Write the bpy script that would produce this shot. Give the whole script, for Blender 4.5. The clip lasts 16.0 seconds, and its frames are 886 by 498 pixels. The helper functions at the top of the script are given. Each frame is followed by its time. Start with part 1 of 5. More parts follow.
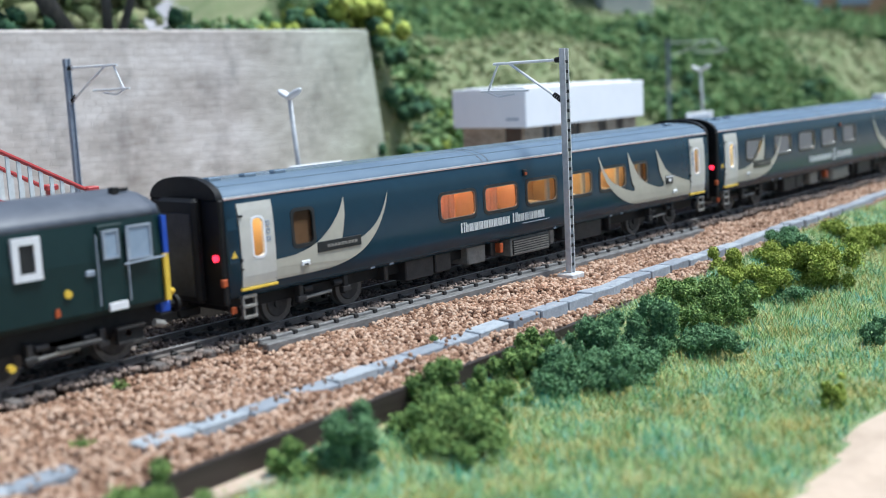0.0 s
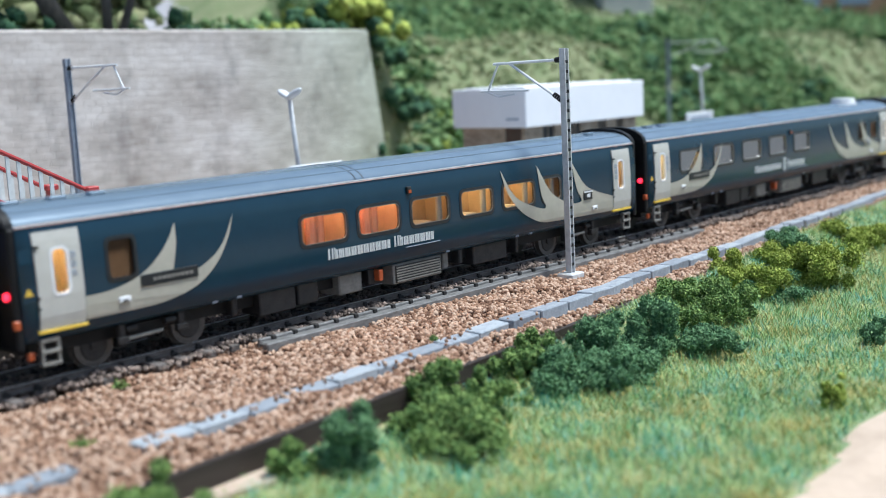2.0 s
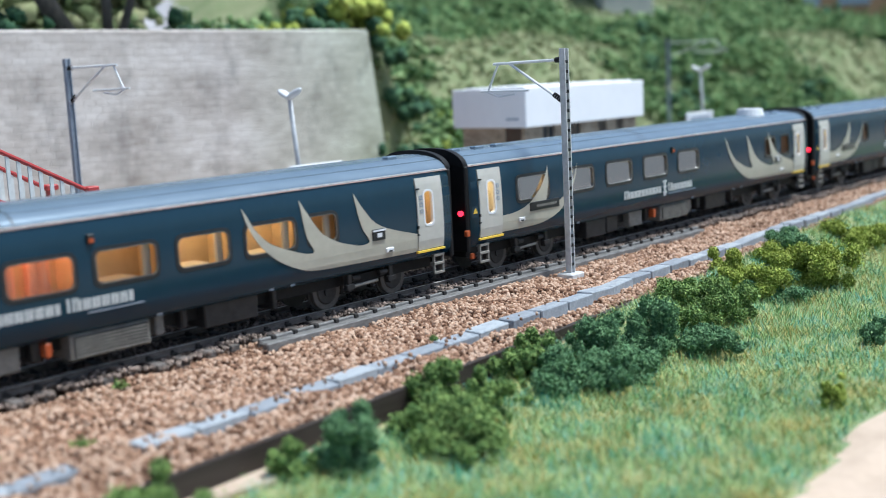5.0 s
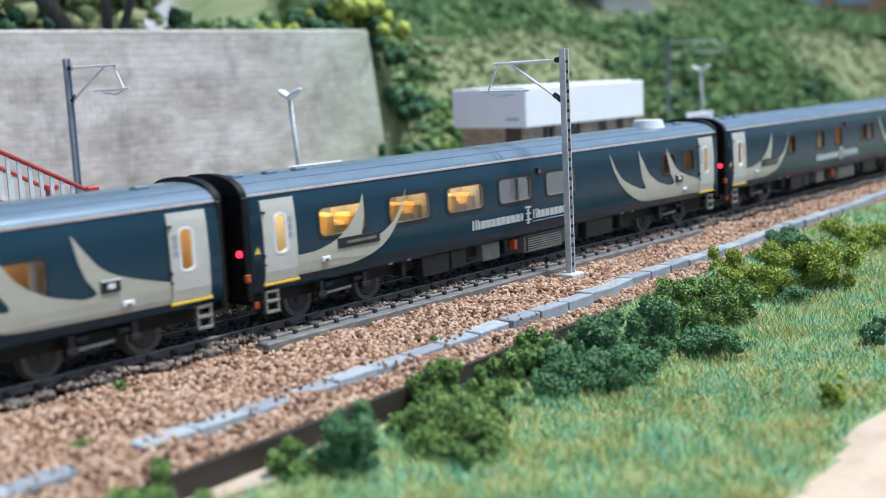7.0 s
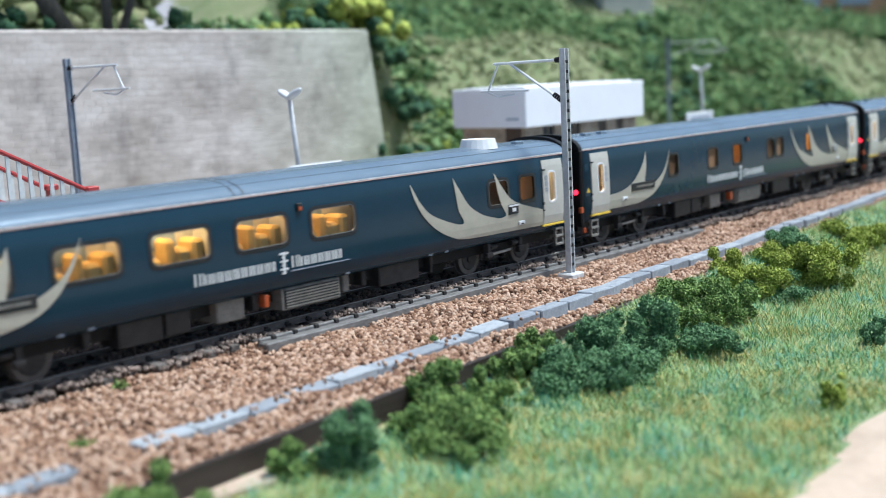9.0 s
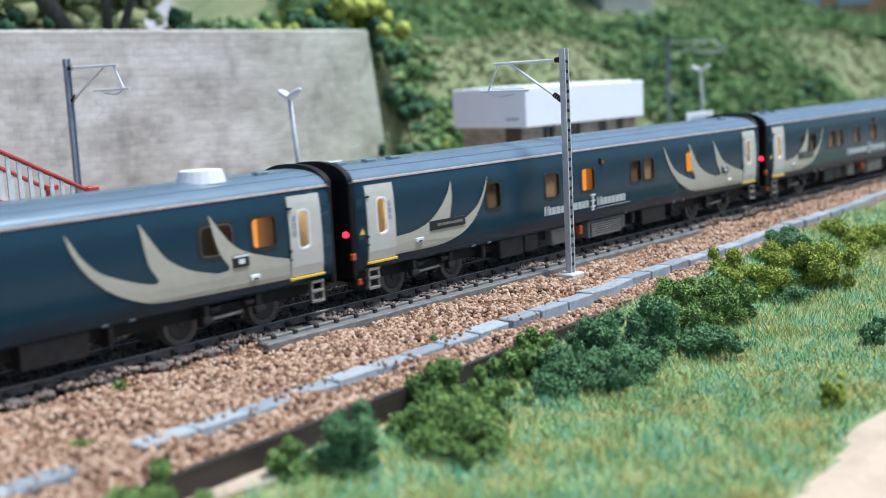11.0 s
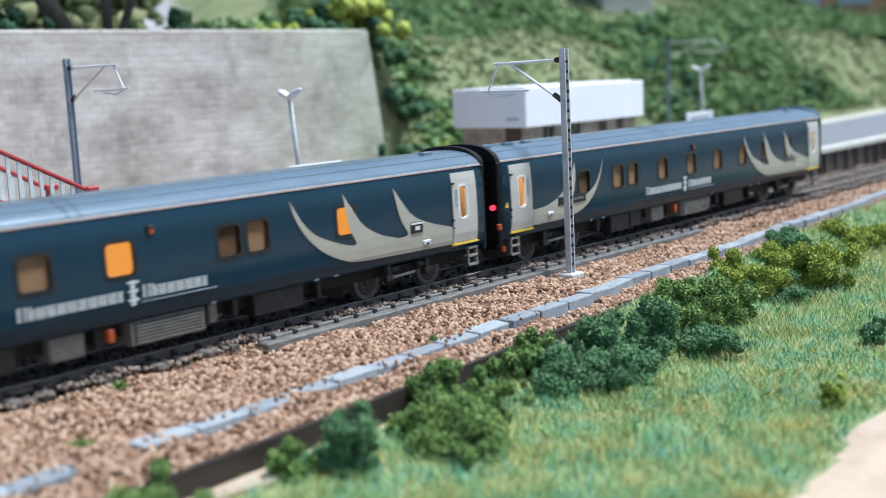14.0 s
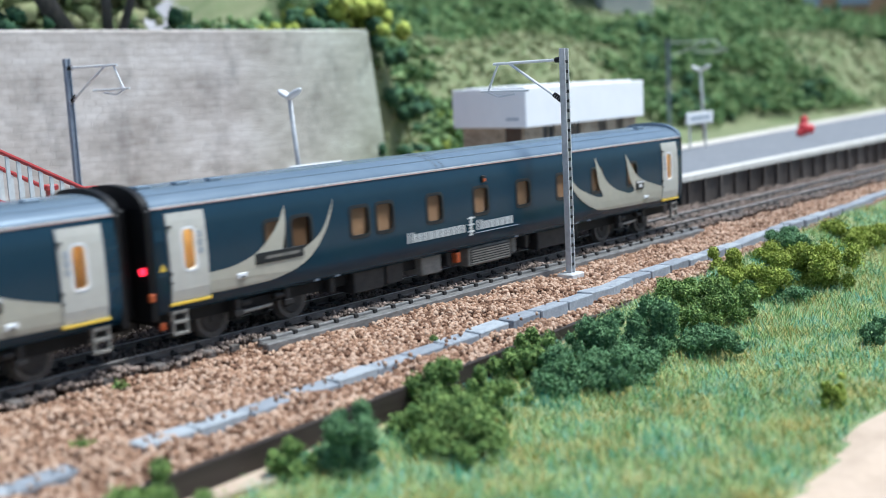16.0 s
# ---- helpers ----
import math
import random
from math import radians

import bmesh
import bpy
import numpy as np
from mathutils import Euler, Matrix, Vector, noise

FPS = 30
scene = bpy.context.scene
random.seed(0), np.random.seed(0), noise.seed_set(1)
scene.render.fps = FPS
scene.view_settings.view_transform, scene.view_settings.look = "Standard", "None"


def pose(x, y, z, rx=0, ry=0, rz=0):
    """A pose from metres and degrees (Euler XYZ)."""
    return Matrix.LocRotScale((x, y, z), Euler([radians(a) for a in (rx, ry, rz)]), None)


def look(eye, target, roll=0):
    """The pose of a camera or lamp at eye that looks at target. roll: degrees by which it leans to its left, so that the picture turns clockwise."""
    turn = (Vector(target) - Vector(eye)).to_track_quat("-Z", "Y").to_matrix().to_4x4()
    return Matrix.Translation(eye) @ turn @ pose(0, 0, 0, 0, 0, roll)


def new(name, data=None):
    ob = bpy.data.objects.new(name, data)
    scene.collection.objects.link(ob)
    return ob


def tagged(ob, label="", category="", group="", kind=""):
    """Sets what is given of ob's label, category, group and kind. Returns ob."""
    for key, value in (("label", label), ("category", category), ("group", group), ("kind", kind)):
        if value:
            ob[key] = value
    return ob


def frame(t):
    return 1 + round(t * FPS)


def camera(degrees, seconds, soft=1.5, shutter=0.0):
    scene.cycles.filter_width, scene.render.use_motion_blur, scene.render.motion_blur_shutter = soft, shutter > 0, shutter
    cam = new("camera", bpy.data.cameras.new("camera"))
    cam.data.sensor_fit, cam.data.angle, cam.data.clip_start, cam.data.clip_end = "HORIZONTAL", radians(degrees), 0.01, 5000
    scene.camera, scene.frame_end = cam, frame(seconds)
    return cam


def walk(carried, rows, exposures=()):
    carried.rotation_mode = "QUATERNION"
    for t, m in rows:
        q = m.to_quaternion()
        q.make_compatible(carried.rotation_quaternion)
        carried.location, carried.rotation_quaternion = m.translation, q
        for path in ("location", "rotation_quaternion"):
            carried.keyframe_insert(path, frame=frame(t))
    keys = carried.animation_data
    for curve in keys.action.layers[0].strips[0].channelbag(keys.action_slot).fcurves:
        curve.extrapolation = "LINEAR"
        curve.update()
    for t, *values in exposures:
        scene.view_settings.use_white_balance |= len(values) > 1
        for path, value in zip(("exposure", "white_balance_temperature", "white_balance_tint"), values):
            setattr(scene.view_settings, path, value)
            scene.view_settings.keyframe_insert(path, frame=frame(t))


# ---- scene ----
# a fixed camera beside a 1:76 model railway; z = 0 is the rail top, x runs along the track, y away from the camera
cam = camera(42.24, 16.0, soft=0.5, shutter=0.45)
EYE = (-0.20935, -0.26665, 0.07312)
AIM = (EYE[0] + 0.738154, EYE[1] + 0.658448, EYE[2] - 0.146884)
cam.data.dof.use_dof = True
cam.data.dof.focus_distance = 0.410
cam.data.dof.aperture_fstop = 12.5
walk(cam, [(0, look(EYE, AIM, -2.80)), (16, look(EYE, AIM, -2.80))], [(0, 0.29, 5800, 3.5), (16, 0.29, 5800, 3.5)])

# ---- light ----
world = bpy.data.worlds.new("daylight")
scene.world = world
world.use_nodes = True
wn = world.node_tree
sky = wn.nodes.new("ShaderNodeTexSky")
sky.sky_type, sky.sun_disc = "NISHITA", False
sky.sun_elevation, sky.sun_rotation = radians(69), radians(150)
sky.air_density, sky.dust_density = 1.0, 2.5
wn.links.new(sky.outputs[0], wn.nodes["Background"].inputs[0])
wn.nodes["Background"].inputs[1].default_value = 0.115
sun = new("sun", bpy.data.lights.new("sun", "SUN"))
sun.data.energy, sun.data.angle, sun.data.color = 4.3, radians(12), (1.0, 0.97, 0.93)
sun.matrix_world = look((0.22, -0.28, 0.93), (0, 0, 0))

# ---- materials ----
def mat(name, cols, scale=300.0, rough=0.6, metal=0.0, bump=0.0, fine=4.0, emit=None, power=0.0, island=False, perob=False, contrast=0.25, stretch=None, coat=0.0, spec=0.5):
    """Noise between the colours at two scales, with bump; island or perob: another shade for each piece."""
    m = bpy.data.materials.new(name)
    m.use_nodes = True
    n, l = m.node_tree.nodes, m.node_tree.links
    b = n["Principled BSDF"]
    b.inputs["Roughness"].default_value, b.inputs["Metallic"].default_value = rough, metal
    b.inputs["Coat Weight"].default_value = coat
    b.inputs["Specular IOR Level"].default_value = spec
    tc = n.new("ShaderNodeTexCoord")
    src = tc.outputs["Object"]
    if stretch:
        mp = n.new("ShaderNodeMapping")
        mp.inputs["Scale"].default_value = stretch
        l.new(src, mp.inputs[0])
        src = mp.outputs[0]
    n1, n2 = n.new("ShaderNodeTexNoise"), n.new("ShaderNodeTexNoise")
    for q, sc in ((n1, scale), (n2, scale * fine)):
        q.inputs["Scale"].default_value, q.inputs["Detail"].default_value = sc, 5
        l.new(src, q.inputs["Vector"])
    add = n.new("ShaderNodeMath")
    add.operation = "MULTIPLY_ADD"
    l.new(n2.outputs[0], add.inputs[0])
    add.inputs[1].default_value = 0.5
    l.new(n1.outputs[0], add.inputs[2])
    fac = add.outputs[0]
    if island or perob:
        g = n.new("ShaderNodeNewGeometry") if island else n.new("ShaderNodeObjectInfo")
        ad = n.new("ShaderNodeMath")
        ad.operation = "MULTIPLY_ADD"
        l.new(g.outputs["Random Per Island" if island else "Random"], ad.inputs[0])
        ad.inputs[1].default_value = 0.9 if island else 0.5
        sub = n.new("ShaderNodeMath")
        sub.operation = "SUBTRACT"
        l.new(fac, sub.inputs[0])
        sub.inputs[1].default_value = 0.45 if island else 0.25
        l.new(sub.outputs[0], ad.inputs[2])
        fac = ad.outputs[0]
    r = n.new("ShaderNodeValToRGB")
    e = r.color_ramp.elements
    lo, hi = 0.75 - contrast, 0.75 + contrast
    e[0].position, e[1].position = lo, hi
    e[0].color, e[1].color = (*cols[0], 1), (*cols[-1], 1)
    for i, c in enumerate(cols[1:-1]):
        k = e.new(lo + (hi - lo) * (i + 1) / (len(cols) - 1))
        k.color = (*c, 1)
    l.new(fac, r.inputs[0])
    l.new(r.outputs[0], b.inputs["Base Color"])
    if bump:
        bp = n.new("ShaderNodeBump")
        bp.inputs["Strength"].default_value, bp.inputs["Distance"].default_value = bump, 0.0006
        l.new(add.outputs[0], bp.inputs["Height"])
        l.new(bp.outputs[0], b.inputs["Normal"])
    if emit:
        b.inputs["Emission Color"].default_value = (*emit, 1)
        b.inputs["Emission Strength"].default_value = power
    return m


def glass(name, tint, gloss=0.12):
    m = bpy.data.materials.new(name)
    m.use_nodes = True
    n, l = m.node_tree.nodes, m.node_tree.links
    n.clear()
    out, mix, tr, gl, fr = (n.new(k) for k in ("ShaderNodeOutputMaterial", "ShaderNodeMixShader", "ShaderNodeBsdfTransparent", "ShaderNodeBsdfGlossy", "ShaderNodeFresnel"))
    tr.inputs[0].default_value = (*tint, 1)
    gl.inputs["Roughness"].default_value = 0.08
    fr.inputs[0].default_value = 1.3
    l.new(fr.outputs[0], mix.inputs[0])
    l.new(tr.outputs[0], mix.inputs[1])
    l.new(gl.outputs[0], mix.inputs[2])
    l.new(mix.outputs[0], out.inputs[0])
    return m


TEAL = mat("teal_paint", [(0.006, 0.029, 0.051), (0.0078, 0.034, 0.059)], 60, 0.22, spec=0.42)
ROOF = mat("grey_roof_paint", [(0.15, 0.205, 0.265), (0.19, 0.25, 0.315)], 80, 0.27, metal=0.3, stretch=(0.3, 1, 1))
BEIGE = mat("beige_livery", [(0.37, 0.352, 0.295), (0.43, 0.412, 0.345)], 120, 0.4)
DOORG = mat("silver_beige_door", [(0.44, 0.43, 0.395), (0.51, 0.50, 0.46)], 100, 0.38)
STRIPE = mat("salmon_stripe", [(0.50, 0.36, 0.33), (0.55, 0.41, 0.38)], 100, 0.45)
BLACK = mat("black_rubber", [(0.005, 0.005, 0.006), (0.011, 0.011, 0.012)], 300, 0.55, spec=0.25)
FRAME = mat("dark_window_frame", [(0.008, 0.010, 0.012), (0.016, 0.018, 0.02)], 300, 0.4)
CHASSIS = mat("dark_underframe", [(0.005, 0.005, 0.006), (0.014, 0.014, 0.014)], 400, 0.6, spec=0.3)
GEARG = mat("grey_equipment", [(0.013, 0.013, 0.014), (0.036, 0.034, 0.033)], 300, 0.55)
GEARL = mat("light_grey_equipment", [(0.15, 0.142, 0.13), (0.25, 0.24, 0.215)], 300, 0.55)
WHITE = mat("white_plastic", [(0.66, 0.67, 0.69), (0.74, 0.75, 0.77)], 150, 0.5)
LETTER = mat("white_lettering", [(0.60, 0.62, 0.62), (0.66, 0.68, 0.68)], 200, 0.5)
YELLOW = mat("yellow_paint", [(0.62, 0.42, 0.04), (0.72, 0.50, 0.06)], 200, 0.45)
STEEL = mat("dull_steel", [(0.16, 0.16, 0.16), (0.32, 0.31, 0.30)], 500, 0.35, 0.7)
ORANGE = mat("orange_lens", [(0.36, 0.07, 0.02), (0.46, 0.10, 0.03)], 200, 0.3)
REDLAMP = mat("red_tail_lamp", [(0.6, 0.01, 0.02), (0.6, 0.02, 0.03)], 200, 0.3, emit=(1.0, 0.02, 0.05), power=3.0)
CREAM = mat("cream_interior", [(0.55, 0.42, 0.26), (0.68, 0.54, 0.36)], 60, 0.6)
OLIVE = mat("olive_hedge_foliage", [(0.07, 0.11, 0.036), (0.155, 0.19, 0.08), (0.28, 0.29, 0.15)], 60, 0.9, island=True, contrast=0.5)
PALEIN = mat("pale_interior", [(0.52, 0.50, 0.45), (0.66, 0.63, 0.57)], 60, 0.6)
SEAT = mat("amber_seat", [(0.60, 0.38, 0.12), (0.70, 0.47, 0.17)], 200, 0.7)
CURTAIN = mat("salmon_curtain", [(0.78, 0.40, 0.27), (0.85, 0.52, 0.38)], 400, 0.8, stretch=(3, 1, 0.2))
DRAPE = mat("pale_drape", [(0.55, 0.52, 0.46), (0.68, 0.65, 0.58)], 300, 0.85, stretch=(3, 1, 0.2))
BLIND = mat("brown_blind", [(0.31, 0.18, 0.095), (0.39, 0.23, 0.13)], 300, 0.8)
GLOW = {k: mat("ceiling_light_" + n, [(0.8, 0.7, 0.5), (0.8, 0.7, 0.5)], 100, 0.5, emit=c, power=p) for k, n, c, p in
        (("b", "bright", (1.0, 0.68, 0.32), 8.5), ("m", "medium", (1.0, 0.64, 0.30), 5.0), ("d", "dim", (1.0, 0.55, 0.22), 2.6), ("r", "rosy", (1.0, 0.48, 0.26), 9.0), ("o", "amber", (1.0, 0.36, 0.05), 0.75), ("x", "off", (1.0, 0.5, 0.2), 0.35))}
PANE = glass("window_glass", (0.92, 0.92, 0.9))
PANED = glass("smoked_window_glass", (0.5, 0.48, 0.45))
WHEELG = mat("worn_wheel_steel", [(0.07, 0.066, 0.062), (0.13, 0.12, 0.11)], 400, 0.45, 0.2)
LOCOG = mat("dark_green_paint", [(0.0045, 0.020, 0.021), (0.007, 0.026, 0.027)], 60, 0.4, spec=0.35)
LOCOR = mat("slate_grey_roof", [(0.065, 0.075, 0.095), (0.10, 0.11, 0.135)], 90, 0.5)
BLUE = mat("blue_paint", [(0.01, 0.05, 0.35), (0.02, 0.08, 0.42)], 150, 0.4)
BALLAST = mat("tan_ballast_stone", [(0.115, 0.056, 0.032), (0.25, 0.14, 0.085), (0.37, 0.232, 0.153), (0.47, 0.335, 0.247)], 500, 0.9, island=True, contrast=0.42)
BALLASTG = mat("weathered_ballast_stone", [(0.07, 0.052, 0.043), (0.16, 0.122, 0.10), (0.28, 0.215, 0.18)], 500, 0.9, island=True, contrast=0.4)
BED = mat("ballast_bed", [(0.10, 0.05, 0.03), (0.20, 0.11, 0.07)], 700, 0.95, bump=0.5)
SLEEPER = mat("grey_sleeper", [(0.07, 0.062, 0.057), (0.15, 0.132, 0.122)], 500, 0.85, bump=0.3, perob=True)
RAIL = mat("rusty_rail", [(0.085, 0.072, 0.066), (0.17, 0.15, 0.135)], 400, 0.6)
RAILTOP = mat("polished_railhead", [(0.46, 0.45, 0.44), (0.62, 0.61, 0.60)], 200, 0.3, 0.25)
CHAIR = mat("black_rail_chair", [(0.010, 0.009, 0.009), (0.03, 0.028, 0.026)], 500, 0.7)
STRIPG = mat("grey_plastic_rail", [(0.09, 0.088, 0.086), (0.21, 0.205, 0.20)], 250, 0.5, stretch=(1, 3, 3))
CONC = mat("blue_grey_concrete", [(0.17, 0.19, 0.22), (0.26, 0.285, 0.32), (0.34, 0.37, 0.40)], 300, 0.85, bump=0.15, perob=True, contrast=0.5)
BOARD = mat("dark_brown_board", [(0.020, 0.014, 0.011), (0.04, 0.03, 0.024)], 150, 0.6, stretch=(0.3, 1, 4))
# for the unseen outer ground, kept dark to cut reflections in the train
DARK_OUTER = mat("dark_unseen_outer_ground", [(0.03, 0.03, 0.03), (0.05, 0.048, 0.045)], 3, 0.8)
EARTH = mat("green_flock_earth", [(0.14, 0.22, 0.11), (0.20, 0.27, 0.13), (0.36, 0.33, 0.18)], 120, 0.95, bump=0.4, contrast=0.35)
PAPER = mat("cream_baseboard", [(0.42, 0.325, 0.245), (0.52, 0.41, 0.32)], 60, 0.8, bump=0.1)
BANK = mat("flocked_bank", [(0.055, 0.095, 0.032), (0.12, 0.165, 0.065), (0.22, 0.235, 0.125), (0.13, 0.18, 0.072), (0.27, 0.265, 0.165)], 13, 0.95, bump=0.6, fine=9, contrast=0.35)
GRASS = mat("static_grass", [(0.07, 0.23, 0.08), (0.17, 0.34, 0.12), (0.29, 0.44, 0.16), (0.39, 0.48, 0.20), (0.49, 0.54, 0.28)], 60, 0.8, island=True, contrast=0.72)
GRASST = mat("teal_static_grass", [(0.04, 0.22, 0.14), (0.11, 0.37, 0.26), (0.25, 0.50, 0.39)], 60, 0.75, island=True, contrast=0.6)
GRASSS = mat("straw_static_grass", [(0.27, 0.25, 0.06), (0.46, 0.38, 0.11), (0.66, 0.56, 0.22)], 60, 0.75, island=True, contrast=0.6)
LEAFD = mat("dark_green_foliage", [(0.050, 0.125, 0.055), (0.095, 0.20, 0.088), (0.17, 0.30, 0.135)], 200, 0.9, island=True, contrast=0.5)
LEAFM = mat("mid_green_foliage", [(0.065, 0.135, 0.035), (0.135, 0.225, 0.06), (0.24, 0.34, 0.095)], 200, 0.9, island=True, contrast=0.5)
LEAFY = mat("yellow_green_foliage", [(0.12, 0.175, 0.02), (0.27, 0.335, 0.05), (0.43, 0.48, 0.10)], 200, 0.9, island=True, contrast=0.5)
FARD = mat("dark_bank_foliage", [(0.012, 0.046, 0.022), (0.032, 0.092, 0.042), (0.08, 0.165, 0.075)], 60, 0.9, island=True, contrast=0.5)
FARM = mat("mid_bank_foliage", [(0.045, 0.11, 0.035), (0.105, 0.195, 0.065), (0.21, 0.30, 0.12)], 60, 0.9, island=True, contrast=0.5)
BARK = mat("grey_brown_bark", [(0.05, 0.045, 0.04), (0.13, 0.115, 0.10)], 300, 0.9, bump=0.6, stretch=(1, 1, 0.25))
WALL = mat("weathered_stone_wall", [(0.33, 0.292, 0.262), (0.58, 0.54, 0.505), (0.73, 0.695, 0.665)], 26, 0.95, fine=6, contrast=0.36, stretch=(0.7, 1, 1.5))


def age_wall(m):
    """Faint courses of blocks, dark run-off streaks and a green mossy end."""
    n, l = m.node_tree.nodes, m.node_tree.links
    b = n["Principled BSDF"]
    base = b.inputs["Base Color"].links[0].from_socket
    tc, sep, com = n.new("ShaderNodeTexCoord"), n.new("ShaderNodeSeparateXYZ"), n.new("ShaderNodeCombineXYZ")
    l.new(tc.outputs["Object"], sep.inputs[0])
    l.new(sep.outputs[0], com.inputs[0])
    l.new(sep.outputs[2], com.inputs[1])
    br = n.new("ShaderNodeTexBrick")
    l.new(com.outputs[0], br.inputs["Vector"])
    br.inputs["Scale"].default_value, br.inputs["Mortar Size"].default_value, br.inputs["Mortar Smooth"].default_value = 60.0, 0.018, 0.6
    br.inputs["Color1"].default_value, br.inputs["Color2"].default_value, br.inputs["Mortar"].default_value = (1, 1, 1, 1), (0.80, 0.79, 0.78, 1), (0.70, 0.68, 0.66, 1)
    mp, st, rp = n.new("ShaderNodeMapping"), n.new("ShaderNodeTexNoise"), n.new("ShaderNodeValToRGB")
    mp.inputs["Scale"].default_value = (1, 1, 0.6)
    l.new(tc.outputs["Object"], mp.inputs[0])
    l.new(mp.outputs[0], st.inputs["Vector"])
    st.inputs["Scale"].default_value, st.inputs["Detail"].default_value, st.inputs["Roughness"].default_value = 34.0, 7.0, 0.7
    rp.color_ramp.elements[0].position, rp.color_ramp.elements[1].position = 0.52, 0.70
    rp.color_ramp.elements[0].color, rp.color_ramp.elements[1].color = (1, 1, 1, 1), (0.42, 0.42, 0.43, 1)
    l.new(st.outputs[0], rp.inputs[0])
    moss = n.new("ShaderNodeMapRange")
    moss.inputs["From Min"].default_value, moss.inputs["From Max"].default_value = 0.27, 0.50
    l.new(sep.outputs[0], moss.inputs[0])
    col = base
    for other, kind, fac in ((br.outputs["Color"], "MULTIPLY", 0.55), (rp.outputs[0], "MULTIPLY", 0.7), (None, "MULTIPLY", None)):
        mx = n.new("ShaderNodeMix")
        mx.data_type, mx.blend_type = "RGBA", kind
        l.new(col, mx.inputs[6])
        if other is None:
            mx.inputs[7].default_value = (0.74, 0.92, 0.70, 1)
            l.new(moss.outputs[0], mx.inputs[0])
        else:
            l.new(other, mx.inputs[7])
            mx.inputs[0].default_value = fac
        col = mx.outputs[2]
    l.new(col, b.inputs["Base Color"])
    bp = n.new("ShaderNodeBump")
    bp.inputs["Strength"].default_value, bp.inputs["Distance"].default_value = 0.5, 0.0008
    l.new(br.outputs["Fac"], bp.inputs["Height"])
    bp.invert = True
    l.new(bp.outputs[0], b.inputs["Normal"])


age_wall(WALL)
PILE = mat("brown_sheet_pile", [(0.045, 0.035, 0.03), (0.095, 0.08, 0.07)], 200, 0.7, perob=True, stretch=(1, 1, 0.3))
ROADG = mat("pale_grey_road", [(0.34, 0.33, 0.345), (0.44, 0.43, 0.445)], 20, 0.9)
ASPH = mat("platform_asphalt", [(0.15, 0.16, 0.18), (0.22, 0.23, 0.25)], 200, 0.9, bump=0.1)
COPING = mat("pale_coping", [(0.48, 0.47, 0.43), (0.62, 0.60, 0.56)], 200, 0.85)
SANDY = mat("sandy_platform_edge", [(0.50, 0.46, 0.41), (0.62, 0.58, 0.53)], 120, 0.9)
FASCIA = mat("white_card_fascia", [(0.86, 0.865, 0.88), (0.91, 0.91, 0.925)], 40, 0.6)
STONE = mat("tan_stonework", [(0.16, 0.12, 0.08), (0.36, 0.29, 0.21), (0.48, 0.40, 0.30)], 130, 0.9, bump=0.4, contrast=0.35, stretch=(1, 1, 2))
DOORB = mat("brown_door", [(0.05, 0.028, 0.018), (0.08, 0.05, 0.03)], 200, 0.6)
GALV = mat("galvanised_steel", [(0.46, 0.47, 0.48), (0.66, 0.67, 0.68)], 260, 0.5, 0.1)
GALVB = mat("blue_grey_mast_paint", [(0.20, 0.24, 0.30), (0.32, 0.36, 0.42)], 200, 0.55)
REDP = mat("red_handrail_paint", [(0.32, 0.03, 0.03), (0.42, 0.05, 0.045)], 200, 0.5)
PALING = mat("pale_grey_baluster", [(0.50, 0.52, 0.52), (0.62, 0.64, 0.64)], 200, 0.6)
SKYB = mat("pale_grey_backdrop", [(0.20, 0.195, 0.205), (0.29, 0.285, 0.295)], 3, 0.9)
BRICK = mat("far_brown_brick", [(0.24, 0.14, 0.08), (0.36, 0.22, 0.13)], 90, 0.9)
FIGR = mat("red_figure_paint", [(0.50, 0.02, 0.03), (0.60, 0.04, 0.05)], 200, 0.5)
WINB = mat("blue_grey_window", [(0.20, 0.27, 0.36), (0.28, 0.35, 0.44)], 80, 0.2)


# ---- mesh helpers ----
def part(name, bm, material, parent=None, label="", kind="", smooth=False):
    """One bmesh as one mesh object, under a thing or on its own."""
    bmesh.ops.recalc_face_normals(bm, faces=bm.faces)
    me = bpy.data.meshes.new(name)
    bm.to_mesh(me)
    bm.free()
    for f in me.polygons:
        f.use_smooth = smooth
    return part_mesh(name, me, material, parent, label, kind)


def part_mesh(name, me, material, parent=None, label="", kind=""):
    if not me.materials:
        me.materials.append(material)
    ob = new(name, me)
    ob.parent = parent
    return tagged(ob, label=label, kind=kind)


def empty(name, m=None, **tags):
    ob = new(name)
    ob.empty_display_size = 0.01
    if m is not None:
        ob.matrix_basis = m
    return tagged(ob, **tags)


def box(bm, x0, x1, y0, y1, z0, z1, bevel=0.0):
    g = bmesh.ops.create_cube(bm, size=1, matrix=Matrix.LocRotScale(((x0 + x1) / 2, (y0 + y1) / 2, (z0 + z1) / 2), None, (abs(x1 - x0), abs(y1 - y0), abs(z1 - z0))))
    if bevel:
        es = list({e for v in g["verts"] for e in v.link_edges})
        bmesh.ops.bevel(bm, geom=es, offset=bevel, segments=1, affect="EDGES")
    return bm


def boxed(x0, x1, y0, y1, z0, z1, bevel=0.0):
    return box(bmesh.new(), x0, x1, y0, y1, z0, z1, bevel)


